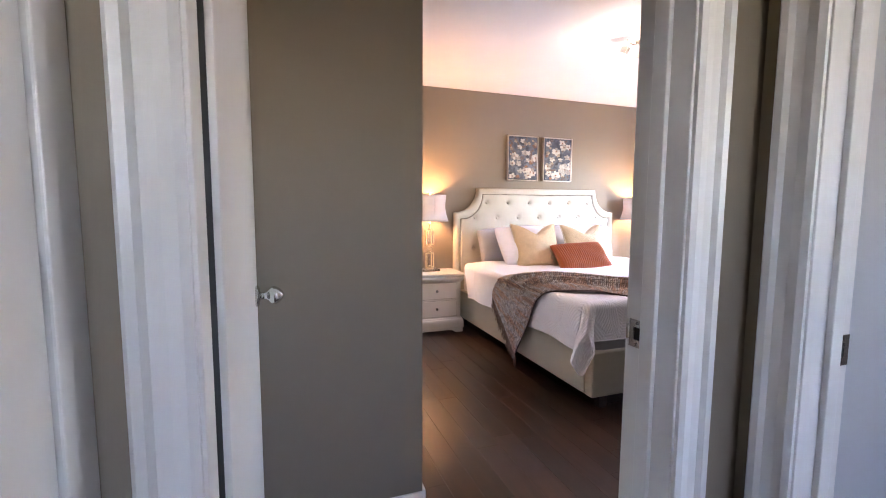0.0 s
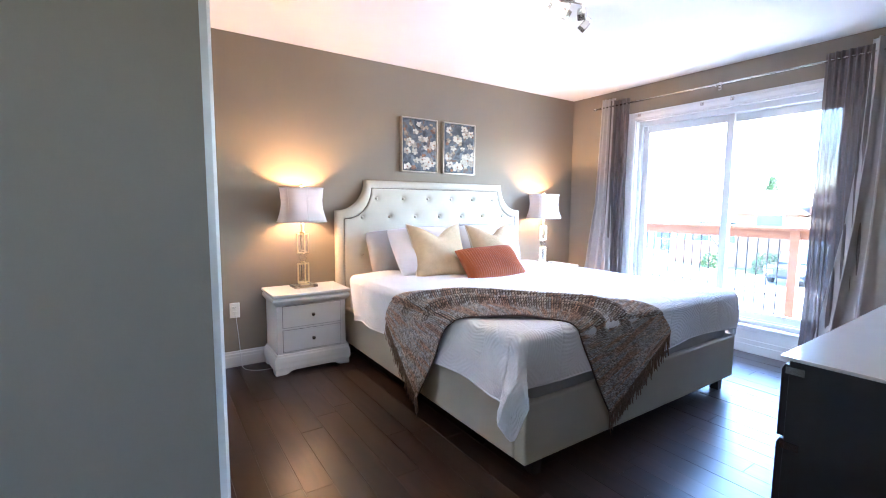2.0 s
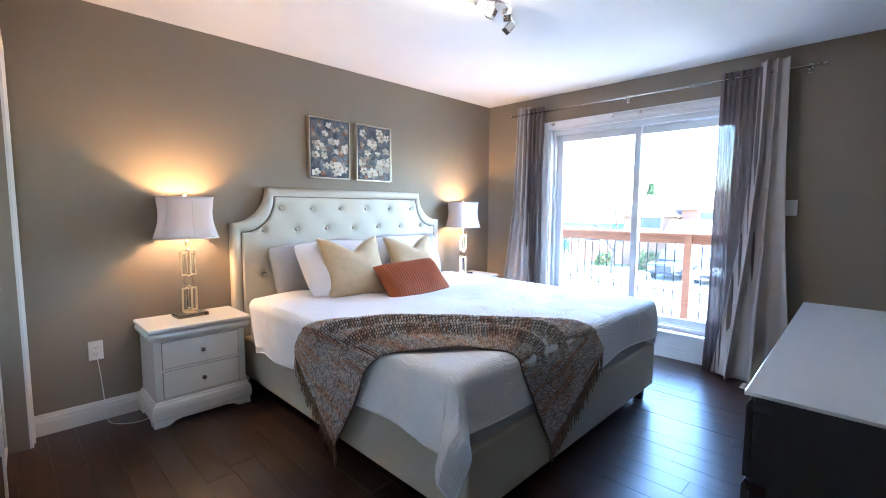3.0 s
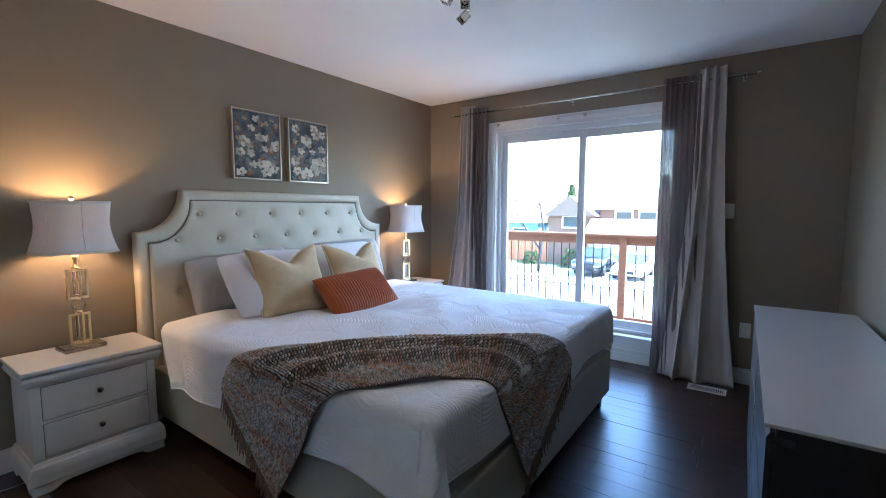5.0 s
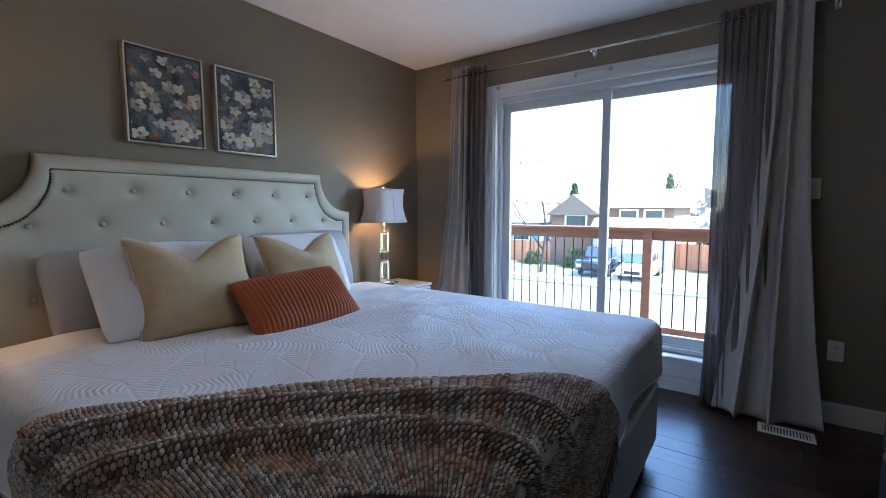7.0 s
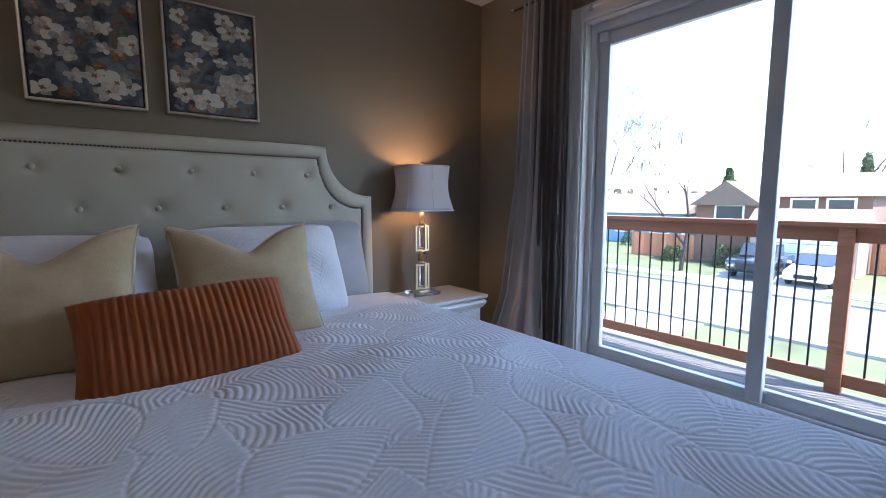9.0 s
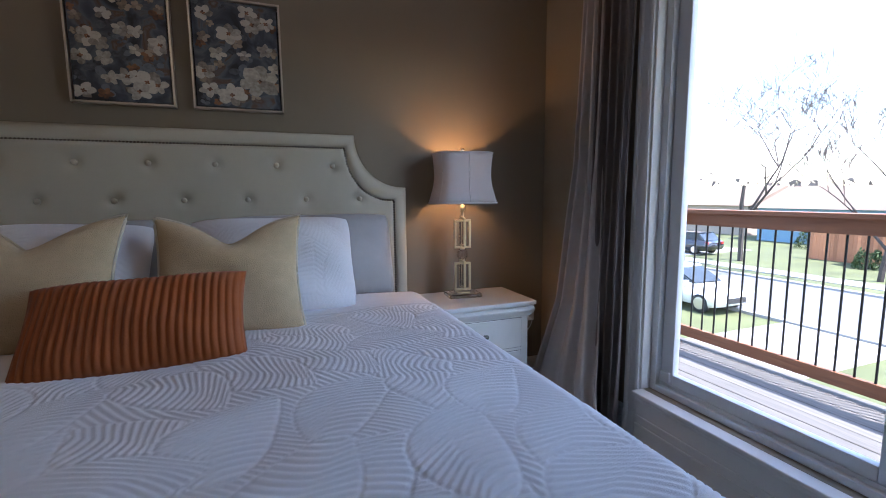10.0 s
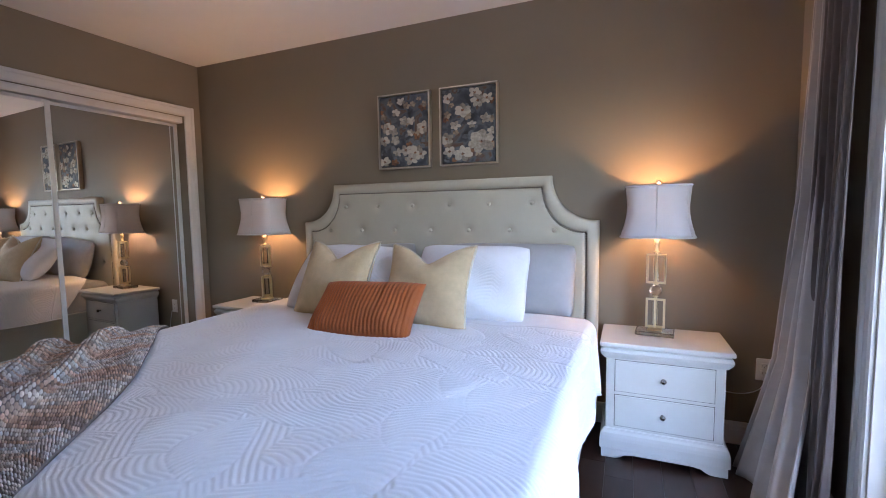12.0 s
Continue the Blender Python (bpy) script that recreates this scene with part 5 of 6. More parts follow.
for k, (px, py, ax, az, lit) in enumerate(((-0.17, -0.03, 25, 30, True), (0.02, 0.0, -30, 200, False), (0.13, -0.005, 35, 120, False), (0.29, 0.07, 40, 60, False))):
    base = pose(px, py, -0.045, 0, 0, az) @ pose(0, 0, 0, ax, 0, 0)
    bm = tube([(0, 0, 0.004), (0, 0, -0.03)], 0.005, 8)
    bm.transform(base)
    arm = part("arm", bm, M_CHROME, spot_t, "", True)
    bm = boxes([(-0.024, 0.024, -0.024, -0.019, -0.085, -0.03), (-0.024, 0.024, 0.019, 0.024, -0.085, -0.03), (-0.024, -0.019, -0.019, 0.019, -0.085, -0.03), (0.019, 0.024, -0.019, 0.019, -0.085, -0.03), (-0.019, 0.019, -0.019, 0.019, -0.036, -0.03)], 0.002)
    bm.transform(base)
    head_ = part("head", bm, M_CHROME, spot_t, "square chrome lamp head")
    bm = lathe([(0.0, -0.04), (0.012, -0.04), (0.018, -0.066), (0.0175, -0.068), (0.0, -0.068)], 16)
    bm.transform(base)
    part("bulb", bm, M_SPOTGLOW if lit else M_CRYSTAL, head_, "glowing bulb" if lit else "clear bulb", True)
sp = new("spot_light", bpy.data.lights.new("spot_light", "POINT"))
sp.data.energy, sp.data.color, sp.data.shadow_soft_size = 0.4, (1.0, 0.78, 0.55), 0.02
sp.location = (2.45, 2.64, H - 0.17)

# ---- outlets, switch, floor registers, cords ----


def outlet(at, turn, switch=False):
    t = thing("light_switch" if switch else "wall_outlet", "white plastic rocker switch plate on the wall" if switch else "white plastic double wall outlet", "switch" if switch else "outlet", "wall plates", at, turn)
    part("plate", box(-0.036, 0.036, -0.006, 0, -0.058, 0.058, 0.003), M_PLATE, t)
    if switch:
        part("rocker", box(-0.016, 0.016, -0.009, -0.006, -0.033, 0.033, 0.002), M_PLATE, t)
    else:
        for z in (-0.02, 0.02):
            s = part("socket", box(-0.017, 0.017, -0.008, -0.006, z - 0.014, z + 0.014, 0.002), M_PLATE, t)
            part("slots", boxes([(-0.008, -0.006, -0.0086, -0.0078, z - 0.002, z + 0.007), (0.006, 0.008, -0.0086, -0.0078, z - 0.002, z + 0.007), (-0.002, 0.002, -0.0086, -0.0078, z - 0.010, z - 0.006)]), M_SLOT, s)
    return t


outlet((1.017, Y1, 0.44), 0)
outlet((4.69, Y1, 0.42), 0)
outlet((X1, 1.41, 0.42), -90)
outlet((X1, 1.56, 1.33), -90, True)
c1_ = thing("lamp_cord", "thin white lamp cord trailing from the outlet to the floor", "cord", "lamp cords", (1.02, 4.41, 0))
part("cord", tube([tuple(p) for p in catmull([(0.0, 0.008, 0.41), (0.0, -0.015, 0.38), (0.01, -0.03, 0.25), (0.02, -0.04, 0.08), (0.03, -0.07, 0.006), (0.10, -0.16, 0.004), (0.2, -0.18, 0.004), (0.27, -0.1, 0.005), (0.3, -0.01, 0.03)], 50)], 0.0024, 6), M_CORD, c1_, "", True)
c2_ = thing("lamp_cord", "thin white lamp cord hanging from the outlet behind the nightstand", "cord", "lamp cords", (4.69, 4.41, 0))
part("cord", tube([tuple(p) for p in catmull([(0.0, 0.008, 0.40), (0.0, -0.02, 0.37), (-0.04, -0.03, 0.32), (-0.12, -0.02, 0.29), (-0.25, -0.01, 0.3)], 30)], 0.0024, 6), M_CORD, c2_, "", True)


def register(at, turn):
    t = thing("floor_register", "white slotted metal floor register", "floor vent", "floor registers", at, turn)
    w, l = 0.125, 0.25
    part("frame", boxes([(-w / 2, -w / 2 + 0.02, -l / 2, l / 2, 0, 0.005), (w / 2 - 0.02, w / 2, -l / 2, l / 2, 0, 0.005), (-w / 2 + 0.02, w / 2 - 0.02, -l / 2, -l / 2 + 0.02, 0, 0.005), (-w / 2 + 0.02, w / 2 - 0.02, l / 2 - 0.02, l / 2, 0, 0.005)], 0.001), M_PLATE, t)
    part("well", box(-w / 2 + 0.02, w / 2 - 0.02, -l / 2 + 0.02, l / 2 - 0.02, 0.0, 0.0008), M_SLOT, t)
    n = 15
    for k in range(n):
        y = -l / 2 + 0.028 + k * (l - 0.056) / (n - 1)
        part("slat", box(-w / 2 + 0.02, w / 2 - 0.02, y - 0.0035, y + 0.0035, 0.001, 0.0045), M_PLATE, t)
    return t


register((4.60, 3.70, 0.0), 0)
register((4.495, 1.62, 0.0), 0)

# ---- balcony ----
DZ = -0.2
RX = 6.72
deck = structure(thing("balcony_deck", "weathered grey board balcony deck", "deck", "", (5.8, 2.5, DZ)))
# eave out of view, inferred and sized to keep the sun off the bedroom floor
structure(obj("roof_eave", box(X1 + 0.17, 5.62, -3.0, 6.5, 2.52, 2.66), M_TRIM), "white soffit of the roof above the balcony", "eave")
structure(obj("outer_wall", box(X1 + 0.01, X1 + 0.17, Y1, 6.5, -3.0, 2.52), M_WALLGREY), "plain outer wall of the house", "wall")
rail = thing("balcony_railing", "stained cedar balcony railing with thin black balusters", "railing", "", (RX, 2.5, DZ))


def rpart(name, bm, material, label="", smooth=False):
    bmesh.ops.translate(bm, vec=(-RX, -2.5, -DZ), verts=bm.verts)
    return part(name, bm, material, rail, label, smooth)


YC = 5.19
for py in (YC, 2.765, 0.34, -2.1):
    rpart("post", box(RX - 0.045, RX + 0.045, py - 0.045, py + 0.045, DZ - 0.25, 0.985, 0.004), M_CEDAR)
rpart("cap_rail", box(RX - 0.07, RX + 0.07, -2.2, YC + 0.07, 0.985, 1.02, 0.004), M_CEDAR)
rpart("cap_rail", box(X1 + 0.17, RX - 0.07, YC - 0.07, YC + 0.07, 0.985, 1.02, 0.004), M_CEDAR)
for a, b in ((2.81, YC - 0.045), (0.385, 2.72), (-2.055, 0.295)):
    rpart("top_board", box(RX - 0.02, RX + 0.02, a, b, 0.88, 0.984, 0.003), M_CEDAR)
    rpart("bottom_board", box(RX - 0.02, RX + 0.02, a, b, -0.15, -0.055, 0.003), M_CEDAR)
rpart("top_board", box(X1 + 0.17, RX - 0.046, YC - 0.02, YC + 0.02, 0.88, 0.984, 0.003), M_CEDAR)
rpart("bottom_board", box(X1 + 0.17, RX - 0.046, YC - 0.02, YC + 0.02, -0.15, -0.055, 0.003), M_CEDAR)
bal = tube([(0, 0, -0.055), (0, 0, 0.88)], 0.0075, 8)
bal_me = bpy.data.meshes.new("baluster")
bal.to_mesh(bal_me)
bal.free()
bal_me.materials.append(M_BLACK)
spots_ = [(RX, y) for a, b in ((2.81, YC - 0.045), (0.385, 2.72), (-2.055, 0.295)) for y in np.linspace(a, b, 22)[1:-1]] + [(x, YC) for x in np.linspace(X1 + 0.17, RX - 0.05, 16)[1:-1]]
for bx, by in spots_:
    o = new("baluster", bal_me)
    o.parent = rail
    o.location = (bx - RX, by - 2.5, -DZ)

# ---- the street below ----
GZ = -3.0
M_GRASS = mat("spring_lawn", (0.08, 0.09, 0.034), 0.95, var=0.35, vscale=0.6, bump=0.6, bscale=40)
M_ROAD = mat("sunlit_asphalt", (0.12, 0.12, 0.124), 0.9, var=0.12, vscale=1.5, bump=0.3, bscale=90)
M_CONC = mat("pale_concrete", (0.27, 0.26, 0.245), 0.9, var=0.1, vscale=1.2, bump=0.2, bscale=60)
M_BRICK = mat("brown_brick", (0.16, 0.095, 0.065), 0.9, var=0.25, vscale=20, bump=0.4, bscale=60)
M_SIDING = mat("tan_siding", (0.32, 0.26, 0.21), 0.8, var=0.08, vscale=2)
M_BLUE = mat("blue_siding", (0.16, 0.27, 0.36), 0.8, var=0.08, vscale=2)
M_ROOF = mat("tan_shingle_roof", (0.17, 0.122, 0.09), 0.95, var=0.2, vscale=6, bump=0.4, bscale=30)
M_WHITE = mat("white_garage_paint", (0.7, 0.7, 0.68), 0.6, var=0.03)
M_DARKGLASS = mat("dark_house_window", (0.04, 0.05, 0.06), 0.1)
M_FENCE = wood_mat("orange_cedar_fence", (0.34, 0.13, 0.06), (0.46, 0.2, 0.1), 0.8)
M_BARK = mat("grey_bark", (0.05, 0.041, 0.036), 0.95, var=0.3, vscale=12, bump=0.8, bscale=30)
M_LEAF = mat("spring_evergreen_leaf", (0.045, 0.07, 0.022), 0.85, var=0.4, vscale=3)
M_CARW = mat("white_car_paint", (0.75, 0.76, 0.77), 0.15, var=0.02, Coat_Weight=0.8)
M_CARD = mat("black_car_paint", (0.02, 0.022, 0.028), 0.15, var=0.02, Coat_Weight=0.8)
M_TYRE = mat("black_rubber", (0.02, 0.02, 0.02), 0.85)
M_RIM = mat("alloy_rim", (0.5, 0.5, 0.52), 0.3, 1.0)
M_LAMPG = mat("headlight_glass", (0.7, 0.72, 0.75), 0.1)
M_TAIL = mat("red_tail_lamp", (0.4, 0.02, 0.02), 0.2)

structure(obj("ground", box(-300, 900, -700, 700, GZ - 0.5, GZ), M_GRASS), "spring lawn reaching to the horizon", "ground")
structure(obj("road", box(18.6, 25.4, -300, 300, GZ + 0.002, GZ + 0.008), M_ROAD), "pale sunlit asphalt residential street", "road")
for xa in (18.35, 25.4):
    structure(obj("kerb", box(xa, xa + 0.25, -300, 300, GZ - 0.1, GZ + 0.11, 0.02), M_CONC), "pale concrete kerb along the street", "kerb")
structure(obj("pavement", box(27.2, 28.6, -300, 300, GZ + 0.001, GZ + 0.03), M_CONC), "pale concrete pavement", "pavement")
for ya, yb, xa, xb in ((6.6, 11.8, 25.7, 34), (-2.5, 3.6, 25.7, 33), (8.0, 11.0, 6.9, 18.3), (-6.0, 3.2, 6.9, 18.3), (24.0, 29.0, 25.7, 36)):
    structure(obj("driveway", box(xa, xb, ya, yb, GZ + 0.004, GZ + 0.04), M_CONC), "pale concrete driveway", "driveway")


def gable(y0, y1, x0, x1, z0, h, axis="y", over=0.35):
    """A pitched roof block; the ridge runs along the given axis."""
    if axis == "y":
        return prism([(x0 - over, z0), (x1 + over, z0), ((x0 + x1) / 2, z0 + h)], y0 - over, y1 + over)
    return prism([(y0 - over, z0), (y1 + over, z0), ((y0 + y1) / 2, z0 + h)], x0 - over, x1 + over, "yz")


def house(label, x, y0, y1, depth, eave, roof_h, wall, windows=(), garage=None, wing=None, axis="y"):
    t = thing("house", label, "house", "houses across the street", (x, (y0 + y1) / 2, GZ))
    yc = (y0 + y1) / 2

    def hp(name, bm, m, lab="", par=None):
        bmesh.ops.translate(bm, vec=(-x, -yc, -GZ), verts=bm.verts)
        return part(name, bm, m, par or t, lab)
    hp("wall", box(x, x + depth, y0, y1, GZ, eave), wall)
    hp("roof", gable(y0, y1, x, x + depth, eave + 0.002, roof_h, axis), M_ROOF)
    for wy, wz, ww, wh in windows:
        w = hp("window", boxes([(x - 0.06, x - 0.002, wy - ww / 2 - 0.12, wy + ww / 2 + 0.12, wz - wh / 2 - 0.12, wz - wh / 2), (x - 0.06, x - 0.002, wy - ww / 2 - 0.12, wy + ww / 2 + 0.12, wz + wh / 2, wz + wh / 2 + 0.12), (x - 0.06, x - 0.002, wy - ww / 2 - 0.12, wy - ww / 2, wz - wh / 2, wz + wh / 2), (x - 0.06, x - 0.002, wy + ww / 2, wy + ww / 2 + 0.12, wz - wh / 2, wz + wh / 2)]), M_WHITE, "white framed window")
        hp("pane", box(x - 0.03, x - 0.002, wy - ww / 2, wy + ww / 2, wz - wh / 2, wz + wh / 2), M_DARKGLASS, "", w)
    if wing:
        wx, wy0, wy1, we, wr, wm, wax = wing
        w = hp("garage_wing", box(wx, x - 0.003, wy0, wy1, GZ, we), wm)
        hp("wing_roof", gable(wy0, wy1, wx, x - 0.01, we + 0.002, wr, wax, 0.25), M_ROOF, "", w)
    if garage:
        gx, gy0, gy1, gh, gm = garage
        g = hp("garage_door", box(gx - 0.05, gx - 0.002, gy0, gy1, GZ, GZ + gh, 0.01), gm)
        for k in range(1, 4):
            hp("panel_line", box(gx - 0.056, gx - 0.051, gy0 + 0.05, gy1 - 0.05, GZ + gh * k / 4 - 0.02, GZ + gh * k / 4 + 0.02), M_CONC, "", g)
    return t


house("two-storey brown brick house with a white garage and pale roof", 36, 6.6, 11.4, 9, 1.35, 1.5, M_BRICK, ((7.9, 0.72, 1.1, 0.85), (9.6, 0.72, 1.1, 0.85)), (33.2, 6.9, 11.0, 2.3, M_WHITE), (33.25, 6.6, 11.4, -0.35, 1.0, M_SIDING, "y"))
house("brick house with a steep front gable", 35, 11.6, 15.2, 9, 0.8, 1.6, M_BRICK, ((13.2, 0.35, 1.5, 0.8),), None, None, "x")
house("low tan house with a wide dark garage", 36, -3.5, 3.4, 10, -0.2, 1.5, M_SIDING, (), (36, -1.5, 2.6, 2.2, M_DARKGLASS))
house("blue sided bungalow with a pale roof", 44, 20, 29, 9, -0.1, 1.9, M_BLUE, ((22, -1.3, 1.6, 1.2), (25.5, -1.3, 1.6, 1.2)))
house("tan bungalow with a low roof", 47, 32, 43, 10, 0.0, 2.0, M_SIDING, ((34, -1.3, 1.6, 1.2), (38, -1.3, 1.6, 1.2)))
house("brown brick bungalow with a low roof", 44, 47, 58, 10, 0.0, 2.1, M_BRICK, ((50, -1.3, 1.6, 1.2),))
house("brown brick house with a pale roof", 38, -17, -7, 10, 0.2, 1.9, M_BRICK, ((-10, -1.2, 1.5, 1.1),))
house("tan bungalow far along the street", 60, 62, 75, 10, 0.2, 2.2, M_SIDING)
fence = thing("garden_fence", "orange cedar board garden fence", "fence", "", (35.2, 17.6, GZ))
for k in range(24):
    part("board", box(-0.02, 0.02, -2.3 + k * 0.19, -2.3 + k * 0.19 + 0.18, 0, 1.7), M_FENCE, fence)
fence2 = thing("garden_fence", "orange cedar board garden fence", "fence", "", (36.5, 5.0, GZ))
for k in range(16):
    part("board", box(-0.02, 0.02, -1.5 + k * 0.19, -1.5 + k * 0.19 + 0.18, 0, 1.8), M_FENCE, fence2)


def bare_tree(at, height, seed, spread=0.55, low=-0.1, thick=0.0115, label="bare deciduous tree in early spring"):
    t = thing("tree", label, "tree", "street trees", at)
    rnd = random.Random(seed)
    trunk, limbs = bmesh.new(), bmesh.new()

    def grow(bm, p, d, ln, r, depth):
        pts = [p]
        n = 4
        for k in range(n):
            d = (d + Vector((rnd.uniform(-1, 1), rnd.uniform(-1, 1), rnd.uniform(-0.4, 0.7))) * 0.12).normalized()
            pts.append(pts[-1] + d * ln / n)
        add_tube(bm, pts, r, 6 if depth > 1 else 4, r * 0.62)
        if depth == 0:
            return
        for _ in range(rnd.choice((2, 3, 3)) + (1 if depth < 4 else 0)):
            k = rnd.choice((2, 3, 4, 4))
            side = Vector((rnd.uniform(-1, 1), rnd.uniform(-1, 1), rnd.uniform(low, low + 0.7)))
            nd = (d * (1 - spread) + side.normalized() * spread).normalized()
            grow(limbs, pts[k], nd, ln * rnd.uniform(0.6, 0.85), max(r * 0.52, 0.011), depth - 1)
    grow(trunk, Vector((0, 0, -0.1)), Vector((0, 0, 1)), height * 0.32, height * thick, 6)
    part("trunk", trunk, M_BARK, t)
    tagged(part("limbs", limbs, M_BARK, t, "bare branches and twigs"), kind="")
    return t


bare_tree((29.6, 13.7, GZ), 10.0, 4, 0.5, 0.3, 0.014)
bare_tree((30.2, 20.8, GZ), 15.0, 11, 0.62, 0.0, 0.011)
bare_tree((33.0, 34.0, GZ), 16, 21)
bare_tree((50.0, 10.0, GZ), 16, 31)
bare_tree((52.0, -2.0, GZ), 16, 41)


def bush(at, r, h, seed, label):
    t = thing("shrub", label, "shrub", "shrubs", at)
    rnd = random.Random(seed)
    bm = bmesh.new()
    for _ in range(420 if h < 3 else 2600):
        a, b, k = rnd.uniform(0, 6.28), rnd.uniform(0, 1), rnd.uniform(0.5, 1) ** 0.5
        p = Vector((math.cos(a) * r * k * math.sqrt(1 - b * b * 0.7), math.sin(a) * r * k * math.sqrt(1 - b * b * 0.7), h * b * rnd.uniform(0.8, 1.1)))
        if h > 3:
            p.x, p.y = p.x * (1.15 - b) , p.y * (1.15 - b)
        q = Euler((rnd.uniform(0, 6), rnd.uniform(0, 6), rnd.uniform(0, 6)))
        s = rnd.uniform(0.06, 0.12) * (1.3 if h < 3 else 2.6)
        vs = [bm.verts.new(p + q.to_matrix() @ Vector(v)) for v in ((-s, 0, 0), (0, -s * 0.4, 0.02), (s, 0, 0), (0, s * 0.4, 0.02))]
        bm.faces.new(vs)
    part("foliage", bm, M_LEAF, t, "small spring leaves")
    part("stem", tube([(0, 0, -0.05), (0, 0, h * 0.7)], 0.05, 6, 0.02), M_BARK, t)
    return t


bush((33.5, 12.6, GZ), 0.9, 1.3, 1, "green round shrub on the lawn")
bush((33.5, 16.0, GZ), 0.7, 1.0, 2, "green round shrub on the lawn")
bush((41, 23, GZ), 1.0, 1.4, 3, "green round shrub on the lawn")
bush((47, 17.5, GZ), 2.2, 6.5, 4, "tall evergreen behind the roofs")
bush((50, 9, GZ), 1.8, 7.2, 5, "tall evergreen behind the roofs")
bush((55, 4, GZ), 3.0, 5.5, 6, "tall evergreen behind the roofs")
far = new("far_woods", bpy.data.meshes.new("far_woods"))
wv, wf = [], []
rw = random.Random(9)
for k in range(2600):
    yy = rw.uniform(-150, 260)
    xx = 95 + rw.uniform(-8, 30)
    z = GZ + rw.uniform(0, 1) ** 0.8 * (6.0 + 1.8 * math.sin(yy * 0.11) + 1.2 * math.sin(yy * 0.37))
    s = rw.uniform(0.5, 1.5)
    i = len(wv)
    for _ in range(4):
        wv.append((xx + rw.uniform(-0.4, 0.4), yy + rw.uniform(-s, s), z + rw.uniform(-s, s)))
    wf.append((i, i + 1, i + 2, i + 3))
far.data.from_pydata(wv, [], wf)
far.data.materials.append(mat("far_twigs", (0.16, 0.13, 0.115), 0.95, var=0.3, vscale=0.3))
tagged(far, "far hazy line of bare woods", "woods", kind="stuff")


def car(at, turn, label, paint, length=4.5, width=1.8, height=1.5, truck=False):
    t = thing("car", label, "car", "parked cars", at, turn)
    L, W = length, width
    if truck:
        body = [(-L / 2, 0.45), (-L / 2, 1.05), (-L * 0.12, 1.08), (-L * 0.08, 1.12), (L * 0.22, 1.12), (L * 0.46, 1.06), (L / 2, 0.95), (L / 2, 0.4)]
        cab = [(-L * 0.12, 1.08), (-L * 0.08, height), (L * 0.12, height), (L * 0.23, 1.12)]
    else:
        body = [(-L / 2, 0.38), (-L / 2 - 0.02, 0.75), (-L * 0.47, 0.98), (-L * 0.2, 1.0), (L * 0.18, 0.97), (L * 0.42, 0.83), (L / 2 - 0.02, 0.7), (L / 2, 0.35), (L * 0.4, 0.24), (-L * 0.42, 0.24)]
        cab = [(-L * 0.46, 0.97), (-L * 0.36, height - 0.08), (-L * 0.2, height), (L * 0.02, height - 0.03), (L * 0.24, 0.96)]
    bm = prism(body, -W / 2, W / 2)
    bmesh.ops.bevel(bm, geom=[e for e in bm.edges], offset=0.06, segments=3, affect="EDGES")
    part("body", bm, paint, t, "", True)
    bm = prism(cab, -W / 2 + 0.14, W / 2 - 0.14)
    bmesh.ops.bevel(bm, geom=[e for e in bm.edges], offset=0.05, segments=2, affect="EDGES")
    g = part("greenhouse", bm, M_DARKGLASS, t, "dark tinted glass")
    xa, xb = cab[1][0] + 0.05, cab[-2][0] - 0.02
    part("roof_panel", box(xa, xb, -W / 2 + 0.16, W / 2 - 0.16, height - 0.05, height + 0.015, 0.02), paint, g)
    for s in (-1, 1):
        for px in (xa + 0.02, (xa + xb) / 2):
            part("pillar", box(px - 0.03, px + 0.03, s * (W / 2 - 0.15) - 0.012, s * (W / 2 - 0.15) + 0.012, 0.95, height - 0.03, 0.004), paint, g)
        for px in (-L * 0.31, L * 0.31):
            r = 0.36 if truck else 0.33
            w = part("wheel", lathe([(0.0, -0.10), (r - 0.02, -0.10), (r, -0.08), (r, 0.08), (r - 0.02, 0.10), (0.0, 0.10)], 24, pose(px, s * (W / 2 - 0.09), r, 90, 0, 0)), M_TYRE, t, "", True)
            part("rim", lathe([(0.0, 0.105), (r * 0.5, 0.108), (r * 0.66, 0.102), (r * 0.66, 0.09), (0, 0.09)], 18, pose(px, s * (W / 2 - 0.09), r, 90 * s * -1 if s < 0 else 270, 0, 0)), M_RIM, w)
        part("headlight", box(L / 2 - 0.12, L / 2 + 0.005, s * W * 0.36 - 0.16, s * W * 0.36 + 0.16, 0.64, 0.76, 0.03), M_LAMPG, t)
        part("tail_lamp", box(-L / 2 - 0.02, -L / 2 + 0.1, s * W * 0.4 - 0.1, s * W * 0.4 + 0.1, 0.72, 0.9, 0.02), M_TAIL, t)
        part("wing_mirror", box(L * 0.17, L * 0.2, s * (W / 2 + 0.07) - 0.09, s * (W / 2 + 0.07) + 0.09, 0.95, 1.08, 0.03), paint, t)
    part("grille", box(L / 2 - 0.02, L / 2 + 0.01, -W * 0.25, W * 0.25, 0.42 if not truck else 0.55, 0.62 if not truck else 0.9, 0.01), M_TYRE, t)
    return t


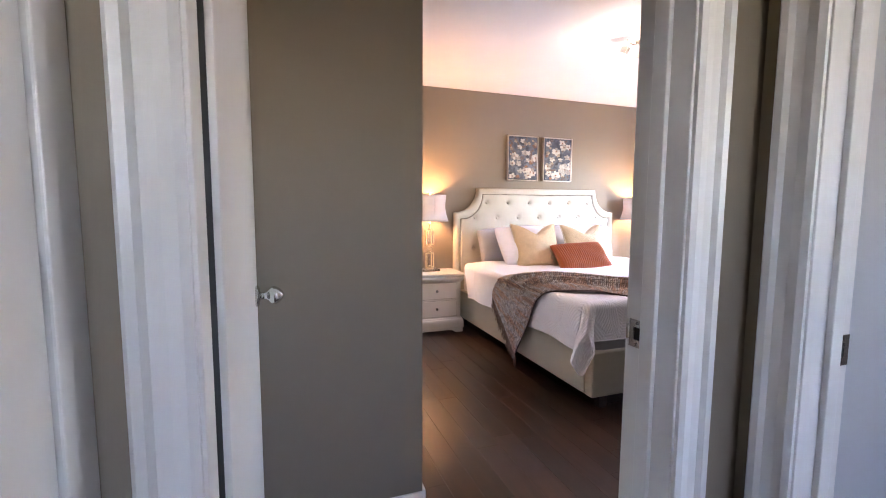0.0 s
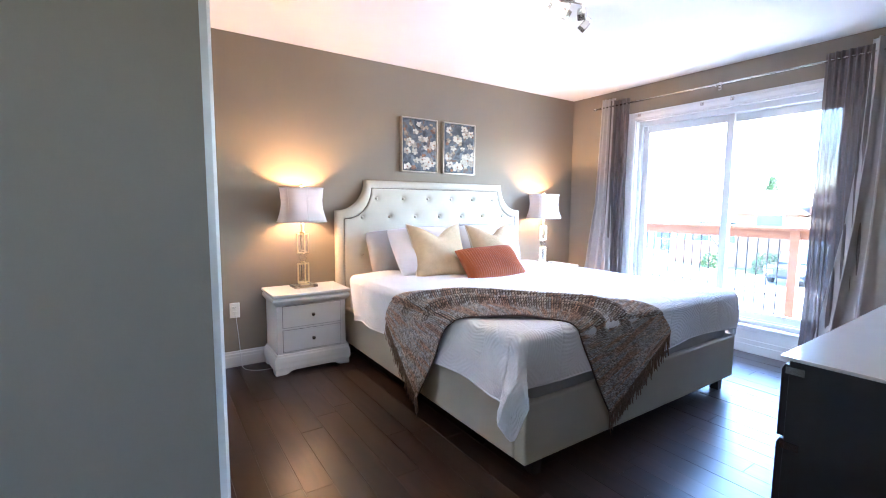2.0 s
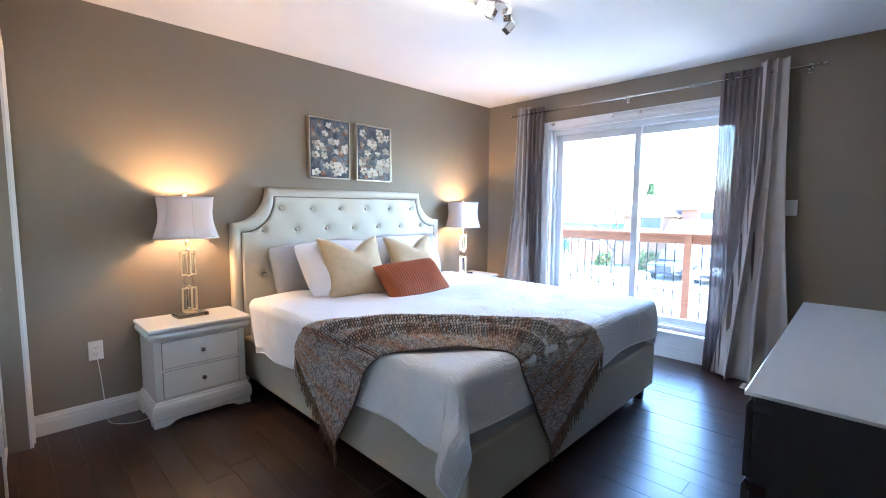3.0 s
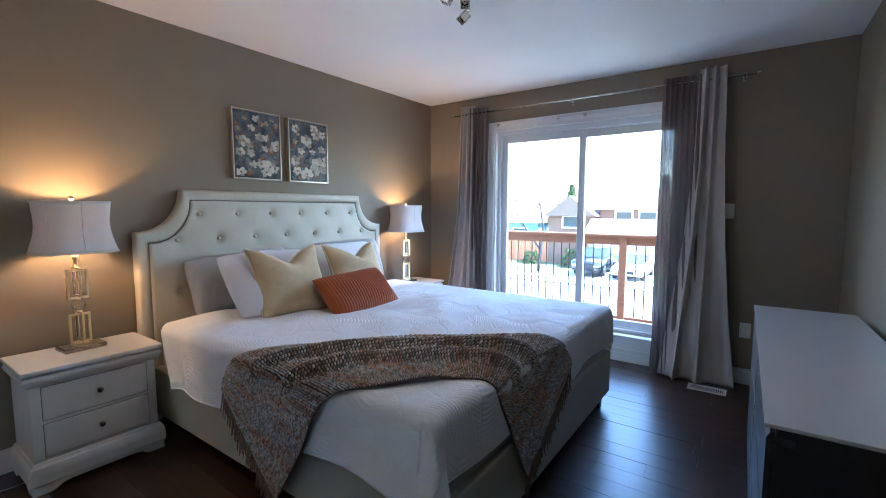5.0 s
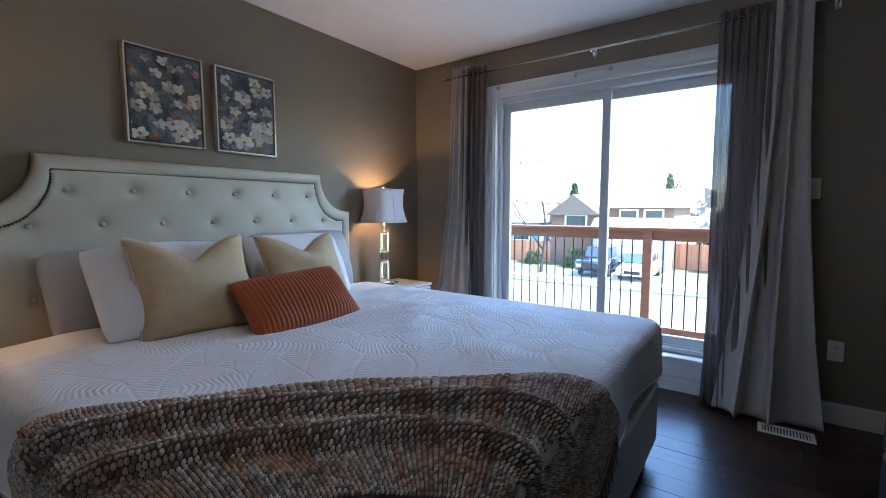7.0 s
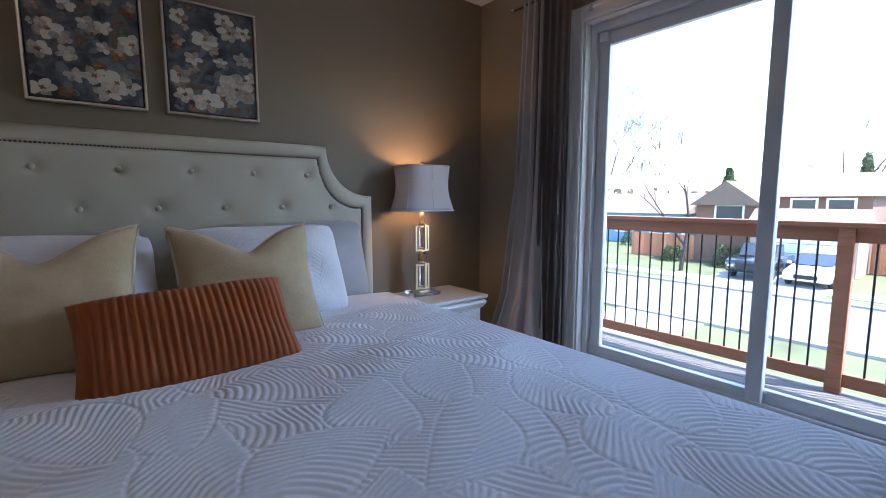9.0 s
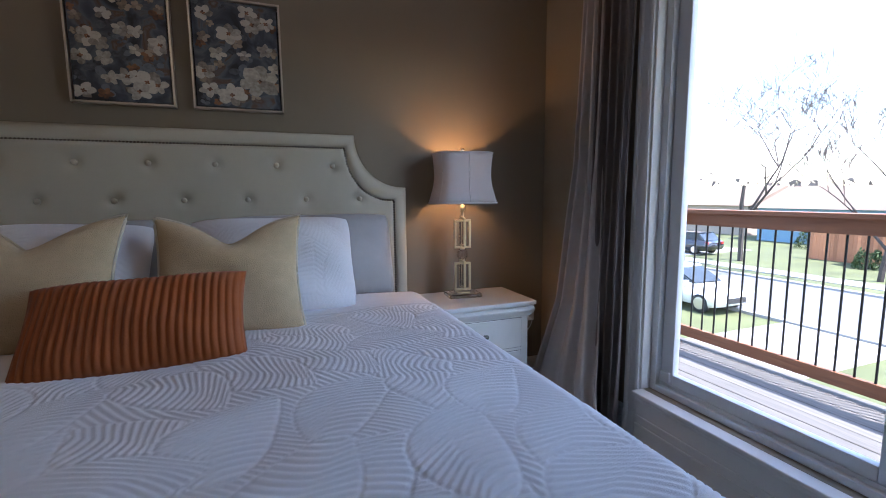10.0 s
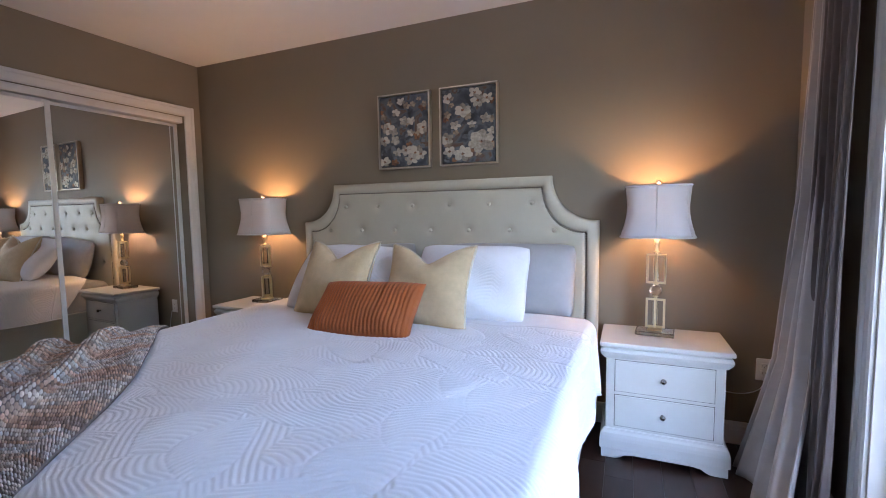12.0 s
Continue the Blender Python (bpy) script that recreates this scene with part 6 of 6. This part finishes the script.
car((17.9, 14.3, GZ + 0.0), -90, "white hatchback parked beside the lawn", M_CARW, 4.1, 1.7, 1.45)
car((30.6, 7.6, GZ + 0.04), 180, "white saloon parked on a driveway", M_CARW)
car((31.2, 10.1, GZ + 0.04), 180, "black pickup truck parked on a driveway", M_CARD, 5.2, 1.9, 1.75, True)
car((29.4, 1.9, GZ + 0.04), 180, "dark pickup truck parked before a garage", M_CARD, 5.6, 2.0, 1.9, True)
car((31.0, 25.4, GZ + 0.04), 90, "dark saloon parked on a driveway", M_CARD)
car((31.0, 28.0, GZ + 0.04), 180, "white hatchback parked on a driveway", M_CARW)

# ---- floor planks and deck boards ----
floor_ob = bpy.data.objects["floor"]
PW = 0.127
rp = random.Random(12)


def plank_mesh(w, ln, h, ch=0.0008):
    bm = bmesh.new()
    a = [bm.verts.new((sx * w / 2, sy * ln / 2, -h)) for sx, sy in ((-1, -1), (1, -1), (1, 1), (-1, 1))]
    b = [bm.verts.new((sx * w / 2, sy * ln / 2, -ch)) for sx, sy in ((-1, -1), (1, -1), (1, 1), (-1, 1))]
    c = [bm.verts.new((sx * (w / 2 - ch), sy * (ln / 2 - ch), 0)) for sx, sy in ((-1, -1), (1, -1), (1, 1), (-1, 1))]
    for lo, hi in ((a, b), (b, c)):
        for k in range(4):
            bm.faces.new((lo[k], lo[(k + 1) % 4], hi[(k + 1) % 4], hi[k]))
    bm.faces.new(c)
    me = bpy.data.meshes.new("plank")
    bm.to_mesh(me)
    bm.free()
    me.materials.append(M_FLOOR)
    return me


LENS = (0.62, 0.84, 1.06, 1.27)
PLANKS = {ln: plank_mesh(PW - 0.0008, ln - 0.0008, 0.017) for ln in LENS}
FLOOR_S, FLOOR_N = -3.06, 4.5
x = -0.25
while x < 4.8:
    y = FLOOR_S
    first = True
    while y < FLOOR_N - 0.01:
        ln = rp.choice((0.3, 0.45) + LENS) if first else rp.choice(LENS)
        if FLOOR_N - y - ln < 0.25:
            ln = FLOOR_N - y
        first = False
        ln = round(ln, 2)
        if ln not in PLANKS:
            PLANKS[ln] = plank_mesh(PW - 0.0008, ln - 0.0008, 0.017)
        o = new("plank", PLANKS[ln])
        o.parent = floor_ob
        o.location = (x + PW / 2, y + ln / 2, rp.uniform(-0.0006, 0.0006))
        y += ln
    x += PW
BW = 0.14
bd = plank_mesh(BW - 0.006, 8.6, 0.035, 0.004)
bd.materials.clear()
bd.materials.append(M_DECK)
for k in range(13):
    o = new("board", bd)
    o.parent = deck
    o.location = (X1 + 0.18 + BW / 2 + k * BW - 5.8, 0.0 + 0.95 - 2.5, rp.uniform(-0.001, 0.001))
part("joist_frame", boxes([(-0.8, 0.95, -4.8, 2.75, -0.25, -0.037)]), M_CEDAR, deck, "dark joists under the boards")
